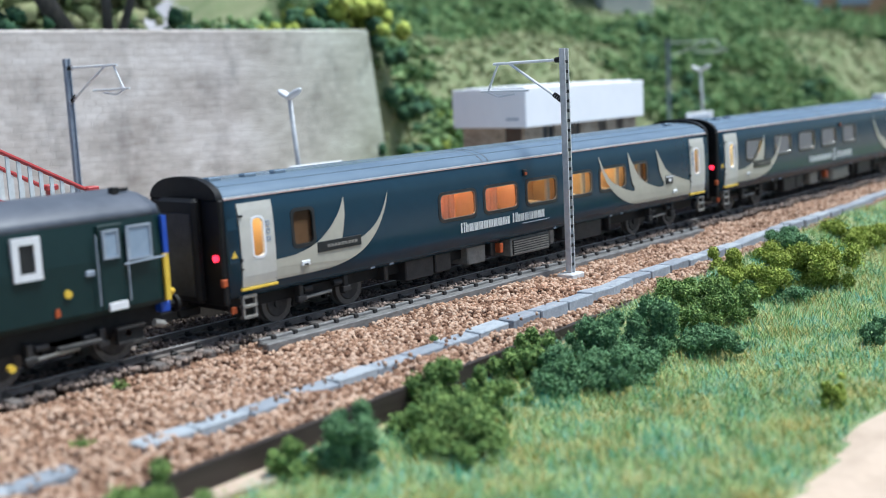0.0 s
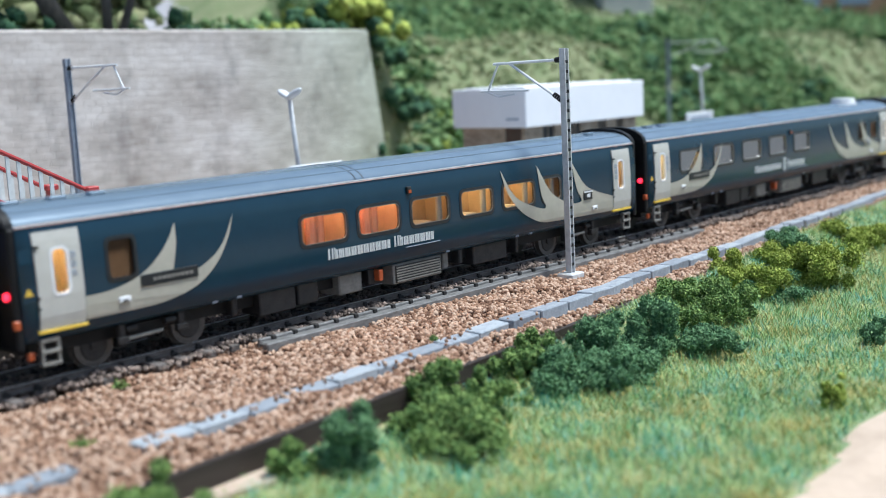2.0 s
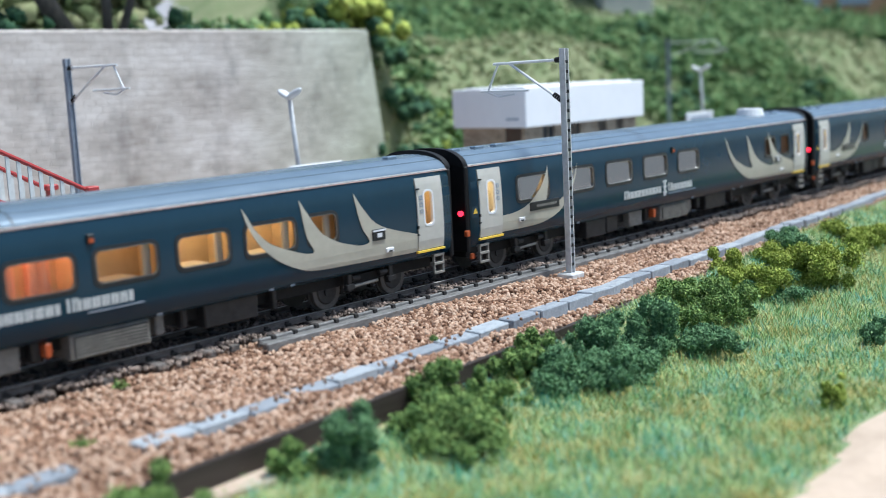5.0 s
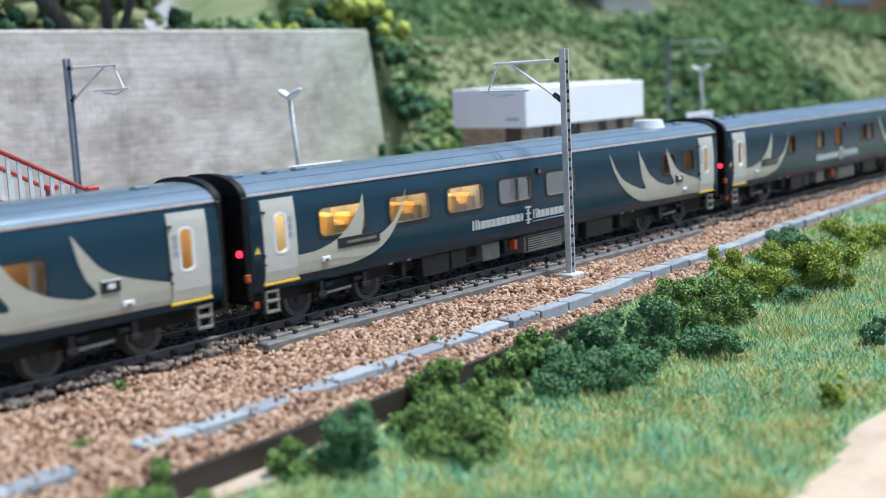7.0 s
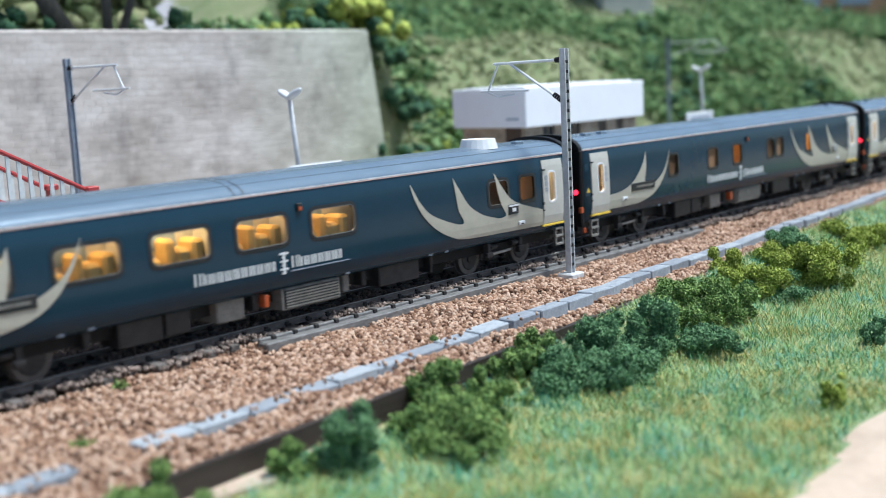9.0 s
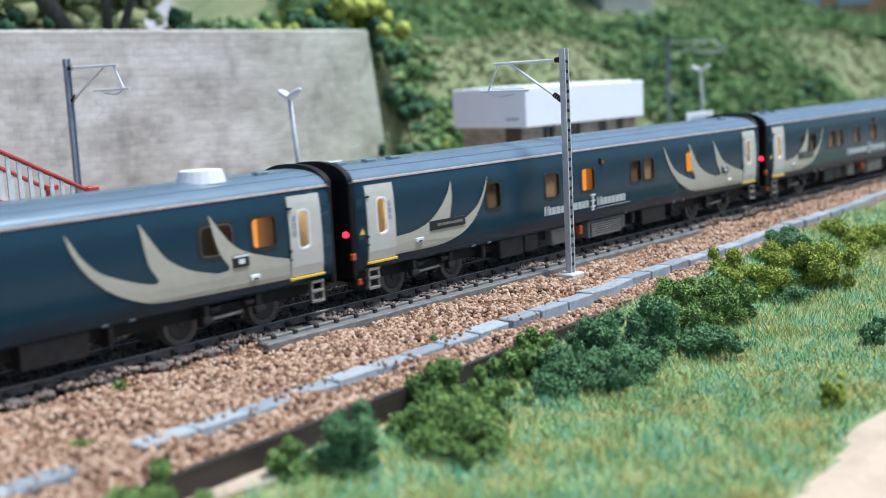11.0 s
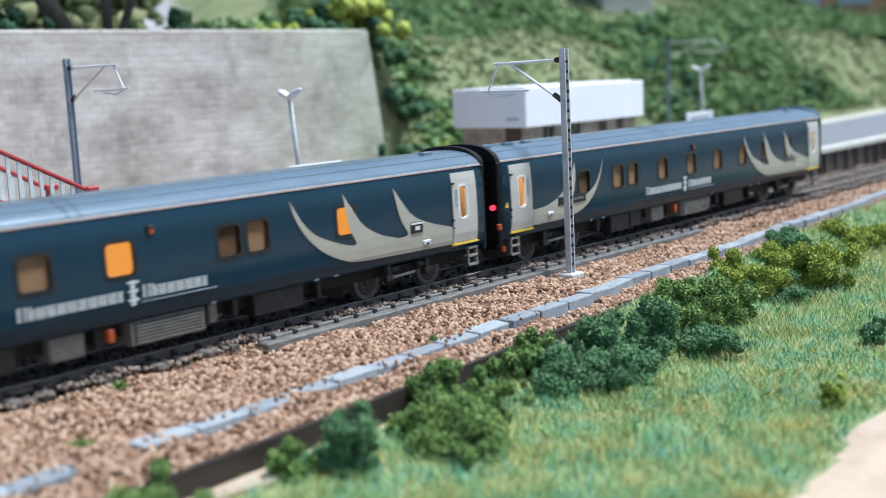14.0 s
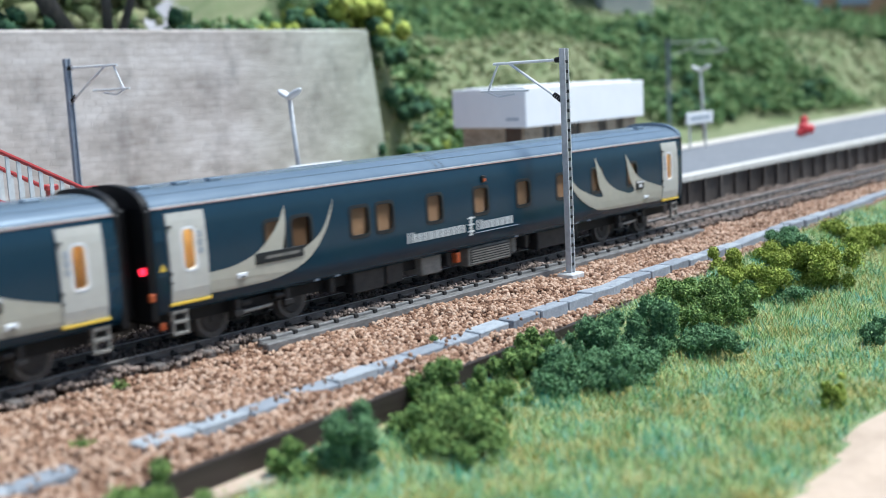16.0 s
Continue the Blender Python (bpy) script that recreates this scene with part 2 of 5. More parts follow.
def rod(bm, a, b, r, r2=None, seg=8):
    a, b = Vector(a), Vector(b)
    d = b - a
    m = Matrix.Translation((a + b) / 2) @ d.to_track_quat("Z", "Y").to_matrix().to_4x4()
    bmesh.ops.create_cone(bm, cap_ends=True, segments=seg, radius1=r, radius2=r if r2 is None else r2, depth=d.length, matrix=m)
    return bm


def prism(bm, outline, z0, z1):
    """An outline in x and y, raised from z0 to z1."""
    lo, hi = [bm.verts.new((x, y, z0)) for x, y in outline], [bm.verts.new((x, y, z1)) for x, y in outline]
    n = len(lo)
    bm.faces.new(lo[::-1])
    bm.faces.new(hi)
    for i in range(n):
        bm.faces.new((lo[i], lo[(i + 1) % n], hi[(i + 1) % n], hi[i]))
    return bm


def raw(name, verts, faces, material, parent=None, label="", kind=""):
    """Fast mesh from number arrays; faces all have the same count of corners."""
    me = bpy.data.meshes.new(name)
    verts, faces = np.asarray(verts, np.float32), np.asarray(faces, np.int32)
    k = faces.shape[1]
    me.vertices.add(len(verts))
    me.vertices.foreach_set("co", verts.ravel())
    me.loops.add(faces.size)
    me.loops.foreach_set("vertex_index", faces.ravel())
    me.polygons.add(len(faces))
    me.polygons.foreach_set("loop_start", np.arange(len(faces), dtype=np.int32) * k)
    me.update(calc_edges=True)
    return part_mesh(name, me, material, parent, label, kind)


def ico(sub):
    bm = bmesh.new()
    bmesh.ops.create_icosphere(bm, subdivisions=sub, radius=1)
    bm.verts.ensure_lookup_table()
    v = np.array([x.co[:] for x in bm.verts])
    f = np.array([[x.index for x in q.verts] for q in bm.faces])
    bm.free()
    return v, f


ICO = ico(1)
OCTA = (np.array([(1, 0, 0), (-1, 0, 0), (0, 1, 0), (0, -1, 0), (0, 0, 1), (0, 0, -1)], float),
        np.array([(0, 2, 4), (2, 1, 4), (1, 3, 4), (3, 0, 4), (2, 0, 5), (1, 2, 5), (3, 1, 5), (0, 3, 5)]))
FLAKE = (np.array([(-1, -0.45, 0), (0.1, -0.6, 0.3), (1.1, 0, 0.1), (0, 0.6, 0.35)], float), np.array([(0, 1, 3), (1, 2, 3)]))
rng = np.random.default_rng(7)


def scatter(template, pts, radii, squash=(1, 1, 1), jag=0.25):
    """Many small lumps of one shape, each turned, stretched and dented at random: vertices and faces."""
    tv, tf = template
    n, k = len(pts), len(tv)
    q = rng.normal(size=(n, 4))
    q /= np.linalg.norm(q, axis=1)[:, None]
    w, x, y, z = q.T
    R = np.stack([np.stack([1 - 2 * (y * y + z * z), 2 * (x * y - z * w), 2 * (x * z + y * w)], 1),
                  np.stack([2 * (x * y + z * w), 1 - 2 * (x * x + z * z), 2 * (y * z - x * w)], 1),
                  np.stack([2 * (x * z - y * w), 2 * (y * z + x * w), 1 - 2 * (x * x + y * y)], 1)], 1)
    loc = tv[None] * (1 + jag * (rng.random((n, k, 1)) * 2 - 1)) * (0.7 + 0.6 * rng.random((n, 1, 3)))
    v = np.einsum("nij,nkj->nki", R, loc) * np.asarray(radii).reshape(-1, 1, 1) * np.array(squash) + np.asarray(pts)[:, None]
    f = tf[None] + (np.arange(n) * k)[:, None, None]
    return v.reshape(-1, 3), f.reshape(-1, 3)

# ---- the ground ----
def sm(a, b, v):
    t = np.clip((v - a) / (b - a), 0, 1)
    return t * t * (3 - 2 * t)


def board_y(x):
    return -0.061 + 0.065 * np.clip(x, -0.4, 0.5)


def trough_y(x):
    return -0.0450 + 0.036 * np.clip(x, -0.4, 0.6) + 0.02 * np.clip(x - 0.12, 0, 0.3)


def grass_edge(x):
    return -0.1683 + 0.0092 * sm(0.0, 0.06, x) + 0.0014 * np.sin(x * 111)


def bumps(x, y, s):
    return np.sin(x * s + 1.3) * np.sin(y * s * 1.21 + 0.4) + 0.5 * np.sin(x * s * 2.3 + y * s * 1.7)


def height(x, y):
    """The one ground sheet: grass in front, the track bed, the plateau behind the wall and the bank beside it."""
    x, y = np.asarray(x, float), np.asarray(y, float)
    d = y - board_y(x)
    grass = -0.0185 + 0.0035 * sm(-0.035, -0.004, d) + 0.004 * sm(0.10, 0.40, x) * sm(-0.16, -0.07, y) + 0.0007 * bumps(x, y, 90)
    bed = np.where(y < trough_y(x), -0.0085, -0.0068)
    z = np.where(d > 0.0030, bed, grass + 0.007 * sm(-0.02, 0.0, d) * sm(0.05, 0.12, x))
    z = np.where(y < -0.1700, -0.0205, z)
    foot = 0.33 + 0.10 * np.exp(-((x - 1.0) / 0.5) ** 2)
    rise = 0.118 * sm(0, 0.17, y - foot - 0.008) + 0.24 * sm(0.12, 0.9, y - foot) * sm(0.75, 1.35, x)
    bank = rise + (0.006 * bumps(x, y, 24) + 0.003 * bumps(y, x, 61)) * sm(0, 0.05, y - foot)
    flat = 0.1120 * sm(0.350, 0.358, y)
    k = sm(0.425, 0.475, x - 0.25 * np.clip(y - 0.38, 0, 1))
    back = np.where(y > 0.30, flat * (1 - k) + bank * k, 0)
    return z * (y < 0.30) * 1.0 + np.where(y >= 0.30, -0.0068 + np.maximum(back, 0), 0)


def line_of(parts):
    return np.concatenate([np.arange(a, b, s) for a, b, s in parts])


gx = line_of([(-60, -3, 9.0), (-3, -0.8, 0.3), (-0.8, -0.3, 0.04), (-0.3, 0.7, 0.006), (0.7, 2.4, 0.02), (2.4, 5, 0.3), (5, 66, 10.0)])
gy = line_of([(-60, -3, 9.0), (-3, -0.6, 0.3), (-0.6, -0.20, 0.03), (-0.20, 0.06, 0.0026), (0.06, 0.30, 0.03), (0.30, 0.372, 0.004), (0.372, 1.7, 0.014), (1.7, 5, 0.3), (5, 66, 10.0)])
GX, GY = np.meshgrid(gx, gy)
GZ = height(GX, GY)
idx = np.arange(GX.size).reshape(GX.shape)
quads = np.stack([idx[:-1, :-1], idx[:-1, 1:], idx[1:, 1:], idx[1:, :-1]], -1).reshape(-1, 4)
ground = raw("ground", np.stack([GX, GY, GZ], -1).reshape(-1, 3), quads, PAPER, kind="structure",
             label="model landscape base with grass, ballast bed and bank")
for m in (EARTH, BED, BANK, DARK_OUTER, ROADG):
    ground.data.materials.append(m)
cx, cy = ((GX[:-1, :-1] + GX[1:, 1:]) / 2).ravel(), ((GY[:-1, :-1] + GY[1:, 1:]) / 2).ravel()
edge = grass_edge(cx)
zone = np.where(cy < edge, 0, np.where(cy < board_y(cx), 1, np.where(cy < 0.33, 2, 3)))
zone = np.where((zone == 3) & (cy > 0.40 + 0.01 * np.sin(cx * 30)) & (cx < 0.46 + 0.55 * (cy - 0.4)), 5, zone)
# added dark zone out of view, so the coach sides mirror no bright board
zone = np.where((cy < -0.34) | (cy > 2.4), 4, zone)
ground.data.polygons.foreach_set("material_index", zone.astype(np.int32))
ground.data.polygons.foreach_set("use_smooth", np.ones(len(zone), bool))

# dark edging board along the ballast
bm = bmesh.new()
xs = np.arange(-0.4, 0.46, 0.02)
lo = [(x, float(board_y(x))) for x in xs]
prism(bm, lo + [(x, y + 0.0022) for x, y in lo[::-1]], -0.022, -0.0078)
edging = part("edging_board", bm, BOARD, label="dark brown edging board holding back the ballast", kind="structure")

# strip of bare cream board showing below the edging
sx = np.arange(-0.14, -0.012, 0.004)
near = [(float(a), float(board_y(a)) - 0.0002) for a in sx]
off = [(float(a), float(board_y(a)) - 0.0002 - (0.0065 + 0.0012 * math.sin(a * 210)) * float(sm(-0.012, -0.04, a))) for a in sx]
part("bare_strip", prism(bmesh.new(), near + off[::-1], -0.0190, -0.0137), PAPER, label="bare cream board strip below the edging", kind="structure")

# retaining wall
bm = bmesh.new()
box(bm, -0.75, 0.405, 0.342, 0.352, -0.01, 0.1118, 0.0012)
for v in bm.verts:
    v.co.y += 0.006 * (v.co.z / 0.11) * (1 if v.co.y < 0.347 else 0) * 0.5
    if v.co.x > 0.3:
        v.co.x += 0.014 * (1 - max(v.co.z, 0) / 0.1118)
bmesh.ops.subdivide_edges(bm, edges=[e for e in bm.edges if abs(e.verts[0].co.x - e.verts[1].co.x) > 0.2], cuts=60, use_grid_fill=True)
wall = part("wall_back", bm, WALL, label="tall weathered grey stone retaining wall", kind="structure")

# backdrop far behind
bm = bmesh.new()
box(bm, -3.0, 5.0, 2.3, 2.32, -0.05, 1.2)
part("backdrop", bm, SKYB, label="plain pale grey backdrop board", kind="structure")


# ---- platform ----
def front_y(x):
    return 0.047 + 0.035 * np.clip(x - 0.33, 0, 0.1) + 0.025 * np.clip(x - 0.43, 0, 2) + 0.02 * np.clip(x - 0.7, 0, 2) ** 2


def rear_y(x):
    return 0.165 + 0.09 * np.clip(x - 0.5, 0, 0.4) + 0.085 * np.clip(x - 0.9, 0, 2)


PZ = 0.0135
xs = np.concatenate([np.arange(-0.9, 0.3, 0.1), np.arange(0.3, 2.0, 0.04)])


def strip(fy0, fy1, z0, z1):
    return prism(bmesh.new(), [(x, float(fy0(x))) for x in xs] + [(x, float(fy1(x))) for x in xs[::-1]], z0, z1)


platform = empty("platform", label="curved station platform with grey surface and pale edges", kind="structure")
part("surface", strip(lambda x: front_y(x) + 0.003, lambda x: rear_y(x) + 0.006, -0.008, PZ), ASPH, platform)
part("coping", strip(lambda x: front_y(x) - 0.0015, lambda x: front_y(x) + 0.0085, PZ - 0.0022, PZ + 0.0006), COPING, platform, "pale stone coping edge")
part("coping", strip(lambda x: rear_y(x) - 0.011, lambda x: rear_y(x) + 0.008, PZ - 0.002, PZ + 0.0006), SANDY, platform, "pale stone coping edge")
bm = bmesh.new()
prism(bm, [(0, 0), (0.0055, 0.0012), (0.0140, 0.0012), (0.0195, 0), (0.0195, 0.0032), (0, 0.0032)], -0.0075, PZ - 0.0022)
box(bm, -0.0013, 0.0013, -0.0012, 0.001, -0.0075, PZ - 0.0022)
pile = part("sheet_pile", bm, PILE, platform)
pile.location = (-0.2, float(front_y(-0.2)), 0)
for i in range(1, 100):
    x = -0.2 + 0.0195 * i
    o = new("sheet_pile", pile.data)
    o.parent = platform
    o.location = (x, float(front_y(x)), 0)
    o.rotation_euler = (0, 0, float(front_y(x + 0.01) - front_y(x - 0.01)) / 0.02)

# ---- track ----
TC = 0.0178
track = empty("track", label="single model railway track with grey sleepers", kind="structure")


def rail_part(name, y, z0):
    bm = bmesh.new()
    sec = [(-0.0013, -0.0020), (0.0013, -0.0020), (0.0013, -0.0016), (0.0003, -0.0013), (0.0003, -0.0006), (0.00055, -0.0005), (0.00055, -0.00004), (-0.00055, -0.00004), (-0.00055, -0.0005), (-0.0003, -0.0006), (-0.0003, -0.0013), (-0.0013, -0.0016)]
    a, b = [bm.verts.new((-3, y + p, z0 + q)) for p, q in sec], [bm.verts.new((4, y + p, z0 + q)) for p, q in sec]
    for i in range(len(sec)):
        bm.faces.new((a[i], a[(i + 1) % len(sec)], b[(i + 1) % len(sec)], b[i]))
    return part(name, bm, RAIL, track, "rusty brown steel rail")


for y in (TC - 0.0086, TC + 0.0086):
    r = rail_part("rail", y, 0)
    part("railhead", boxed(-3, 4, y - 0.0005, y + 0.0005, -0.00006, 0.0), RAILTOP, r, "polished running surface")
slp = bpy.data.meshes.new("sleeper")
bm = boxed(-0.0017, 0.0017, -0.0160, 0.0160, -0.0042, -0.0021, 0.0003)
bm.to_mesh(slp)
bm.free()
chr_me = bpy.data.meshes.new("rail_chair")
bm = bmesh.new()
for s in (-1, 1):
    box(bm, -0.0011, 0.0011, s * 0.0006, s * 0.0019, -0.0021, -0.0012, 0.0002)
    box(bm, -0.0005, 0.0005, s * 0.0004, s * 0.0012, -0.0014, -0.0006)
bm.to_mesh(chr_me)
bm.free()
for i in range(150):
    x = -0.1065 + 0.00865 * i
    s = part_mesh("sleeper", slp, SLEEPER, track)
    s.location = (x + rng.normal() * 0.00015, TC, rng.normal() * 0.0001)
    s.rotation_euler = (0, 0, rng.normal() * 0.01)
    for y in (-0.0086, 0.0086):
        c = part_mesh("rail_chair", chr_me, CHAIR, s)
        c.location = (0, y, 0)
bm = bmesh.new()
for i in range(1, 300):
    for x in (-0.1065 - 0.00865 * i, -0.1065 + 0.00865 * (149 + i)):
        if -2.2 < x < 2.6:
            box(bm, x - 0.0017, x + 0.0017, TC - 0.016, TC + 0.016, -0.0042, -0.0021)
part("sleepers", bm, SLEEPER, track, kind="stuff")

# loose grey rail section laid beside the sleepers
lr = empty("spare_rail", label="grey plastic rail section lying beside the sleepers", category="rail")
bm = boxed(0.0035, 0.268, -0.0052, -0.0012, -0.0055, -0.0022, 0.0004)
part("web", bm, STRIPG, lr)
part("lip", boxed(0.0035, 0.268, -0.0017, -0.0004, -0.0048, -0.0012, 0.0003), STRIPG, lr)
clip = bpy.data.meshes.new("clip")
bm = boxed(0, 0.0016, -0.0024, 0.0008, -0.0028, -0.0009, 0.0002)
bm.to_mesh(clip)
bm.free()
for i in range(30):
    o = part_mesh("clip", clip, CHAIR, lr, "small black clip")
    o.location = (0.008 + 0.0087 * i, 0, 0)



# ---- ballast stones ----
def stones(name, x0, x1, n, yfun, r, template, material, label, zoff=0.0):
    x = x0 + (x1 - x0) * rng.random(n)
    ya, yb = yfun(x)
    y = ya + (yb - ya) * rng.random(n)
    crest = -0.0042 - 0.0018 * sm(0.0, 0.035, 0.0 - y) - 0.0018 * sm(0, 0.012, trough_y(x) - 0.001 - y)
    crest = crest + 0.0008 * bumps(x, y, 130)
    pts = np.stack([x, y, crest + zoff - 0.0009 * rng.random(n)], 1)
    v, f = scatter(template, pts, r * (0.65 + 0.7 * rng.random(n)))
    return tagged(raw(name, v, f, material, label=label, kind="stuff"), category="ballast")


stones("ballast", -0.125, 0.30, 36000, lambda x: (board_y(x) + 0.002, 0.0028 + 0.0016 * np.sin(x * 210) ** 2), 0.00078, ICO, BALLAST, "loose tan brown ballast granules beside the track")
stones("ballast", 0.30, 0.75, 26000, lambda x: (board_y(x) + 0.002, 0.0 * x + 0.0025), 0.00085, OCTA, BALLAST, "loose tan brown ballast granules beside the track")
stones("ballast", 0.75, 1.8, 9000, lambda x: (board_y(x), 0.0 * x + 0.004), 0.0020, OCTA, BALLAST, "loose tan brown ballast granules beside the track")
stones("track_ballast", -0.2, 0.9, 42000, lambda x: (0 * x + 0.0012, 0.0 * x + 0.047), 0.0008, OCTA, BALLASTG, "grey weathered ballast between the sleepers", 0.0021)

# ---- cable trough ----
trough = empty("cable_trough", label="row of blue grey concrete trough blocks in ballast", category="cable trough")
blk = bpy.data.meshes.new("trough_block")
bm = boxed(-0.0076, 0.0076, -0.0031, 0.0031, -0.0042, 0.0, 0.00035)
bm.to_mesh(blk)
bm.free()
x, i = -0.1255, 0
while x < 0.75:
    if not -0.087 < x < -0.073:
        b = part_mesh("trough_block", blk, CONC, trough)
        dy = 0.0012 * math.sin(x * 47) + 0.0003 * rng.normal()
        sunk = -0.0004 if x < -0.06 else 0
        b.location = (x, float(trough_y(x)) + dy * (0.4 if x < 0.05 else 1), -0.0047 + sunk + 0.0002 * rng.normal() + 0.0017 * float(sm(0.03, 0.10, x)))
        slope = float(trough_y(x + 0.01) - trough_y(x - 0.01)) / 0.02
        b.rotation_euler = (rng.normal() * 0.03, rng.normal() * 0.012 + (0.03 * math.sin(x * 170) if 0.08 < x < 0.26 else 0), slope + rng.normal() * 0.015)
    x += 0.01555

# crumbs on the trough, and weeds in the ballast
n = 80
x = -0.12 + 0.22 * rng.random(n) ** 1.2
pts = np.stack([x, trough_y(x) + 0.0030 * rng.normal(size=n), -0.0045 + 0.0014 * sm(0.03, 0.10, x) + 0.0003 * rng.random(n)], 1)
v, f = scatter(ICO, pts, 0.00058 * (0.5 + rng.random(n)))
tagged(raw("loose_stones", v, f, BALLAST, label="stray ballast granules spilled over the trough", kind="stuff"), category="ballast")


def weed(x, y, r):
    n = 60
    p = rng.normal(size=(n, 3)) * r * 0.5
    p[:, 2] = np.abs(p[:, 2])
    v, f = scatter(FLAKE, p, 0.0006 * (0.5 + rng.random(n)), jag=0.4)
    ob = raw("weed_tuft", v, f, LEAFM)
    ob.location = (x, y, -0.0040)
    return tagged(ob, label="tiny green weed tuft growing in the ballast", category="weed", group="weeds in the ballast")


for x, y, r in ((-0.0455, -0.0030, 0.0018), (-0.0795, -0.0400, 0.0017), (-0.0975, -0.0325, 0.0022), (0.0385, -0.0400, 0.0010)):
    weed(x, y, r)

# ---- static grass ----
n = 190000
x = -0.13 + 0.62 * rng.random(n) ** 1.25
y = -0.171 + 0.133 * rng.random(n)
d = y - board_y(x)
keep = (d < -0.001 - 0.012 * (x < 0.0) * rng.random(n)) & (y > grass_edge(x) + 0.005 * rng.random(n) ** 2)
x, y = x[keep], y[keep]
n = len(x)
z = height(x, y)
ang, lean, ln = rng.random(n) * 6.283, 0.30 + 0.80 * rng.random(n), 0.0018 + 0.0032 * rng.random(n)
swirl = 1.2 * np.sin(x * 60 + y * 45)
dx, dy, dz = np.cos(ang + swirl) * lean, np.sin(ang + swirl) * lean, np.sqrt(np.maximum(0.10, 1.05 - lean ** 2))
w = 0.00009 + 0.00007 * rng.random(n)
px_, py_ = -np.sin(ang * 1.7), np.cos(ang * 1.7)
base = np.stack([x, y, z - 0.0004], 1)
side = np.stack([px_ * w, py_ * w, 0 * w], 1)
mid = base + np.stack([dx, dy, dz * 1.3], 1) * (ln * 0.5)[:, None]
tip = mid + np.stack([dx * 1.3, dy * 1.3, dz * 0.7], 1) * (ln * 0.5)[:, None]
V = np.stack([base - side, base + side, mid + side * 0.8, mid - side * 0.8, tip], 1).reshape(-1, 3)
V = V.reshape(-1, 5, 3)
hue = 0.7 * bumps(x, y, 170) + 0.6 * bumps(y, x, 410) + 0.5 * bumps(x + y, y - x, 60) + 0.75 * rng.normal(size=n)
for pick, gm, words in ((hue > 0.95, GRASST, "teal static grass fibres in loose patches"), (hue < -0.85, GRASSS, "straw coloured static grass fibres in loose patches"), ((hue <= 0.95) & (hue >= -0.85), GRASS, "dense mid green static grass fibres")):
    o = (np.arange(int(pick.sum())) * 5)[:, None]
    F = np.concatenate([o + np.array([0, 1, 2]), o + np.array([0, 2, 3]), o + np.array([3, 2, 4])])
    tagged(raw("grass", V[pick].reshape(-1, 3), F, gm, label=words, kind="stuff"), category="grass")


# ---- bushes ----
def bush_mesh(name, r, h, n, grain, material, lumps=7, template=ICO, flakes=0):
    """Foam foliage: small clumps over a handful of lumps, uneven, with gaps."""
    c = np.stack([rng.normal(size=lumps) * r * 0.58, rng.normal(size=lumps) * r * 0.58, h * (0.08 + 0.80 * rng.random(lumps) ** 1.3)], 1)
    rad = r * (0.11 + 0.24 * rng.random(lumps))
    k = rng.integers(0, lumps, n)
    d = rng.normal(size=(n, 3))
    d /= np.linalg.norm(d, axis=1)[:, None]
    p = c[k] + d * (rad[k] * (0.55 + 0.5 * rng.random(n) ** 0.7))[:, None] * np.array([1, 1, min(1.2, h / r * 0.7)])
    p[:, 2] = np.abs(p[:, 2])
    v, f = scatter(template, p, grain * (0.5 + rng.random(n)), jag=0.45)
    if flakes:
        k = rng.integers(0, lumps, flakes)
        d = rng.normal(size=(flakes, 3))
        d /= np.linalg.norm(d, axis=1)[:, None]
        p = c[k] + d * (rad[k] * (0.70 + 0.95 * rng.random(flakes) ** 2))[:, None] * np.array([1, 1, min(1.2, h / r * 0.7)])
        p[:, 2] = np.abs(p[:, 2])
        v2, f2 = scatter(FLAKE, p, 0.00042 * (0.5 + rng.random(flakes)), jag=0.4)
        v, f = np.concatenate([v, v2]), np.concatenate([f, f2 + len(v)])
    me = raw(name, v, f, material).data
    bpy.data.objects.remove([o for o in scene.collection.objects if o.data == me][0])
    return me


def bush(x, y, r, h, material, words):
    """Two layers: a core of foam grains and an outer fuzz of flakes."""
    area = (r * r + r * h) * 1e6
    me = bush_mesh("bush", r * 1.02, h * 0.92, int(900 + 24 * area), 0.00052, material, 26, OCTA, int(3500 + 130 * area))
    ob = part_mesh("bush", me, material)
    ob.location = (x, y, float(height(x, y)) - 0.001)
    return tagged(ob, label=words, category="bush", group="lineside bushes")


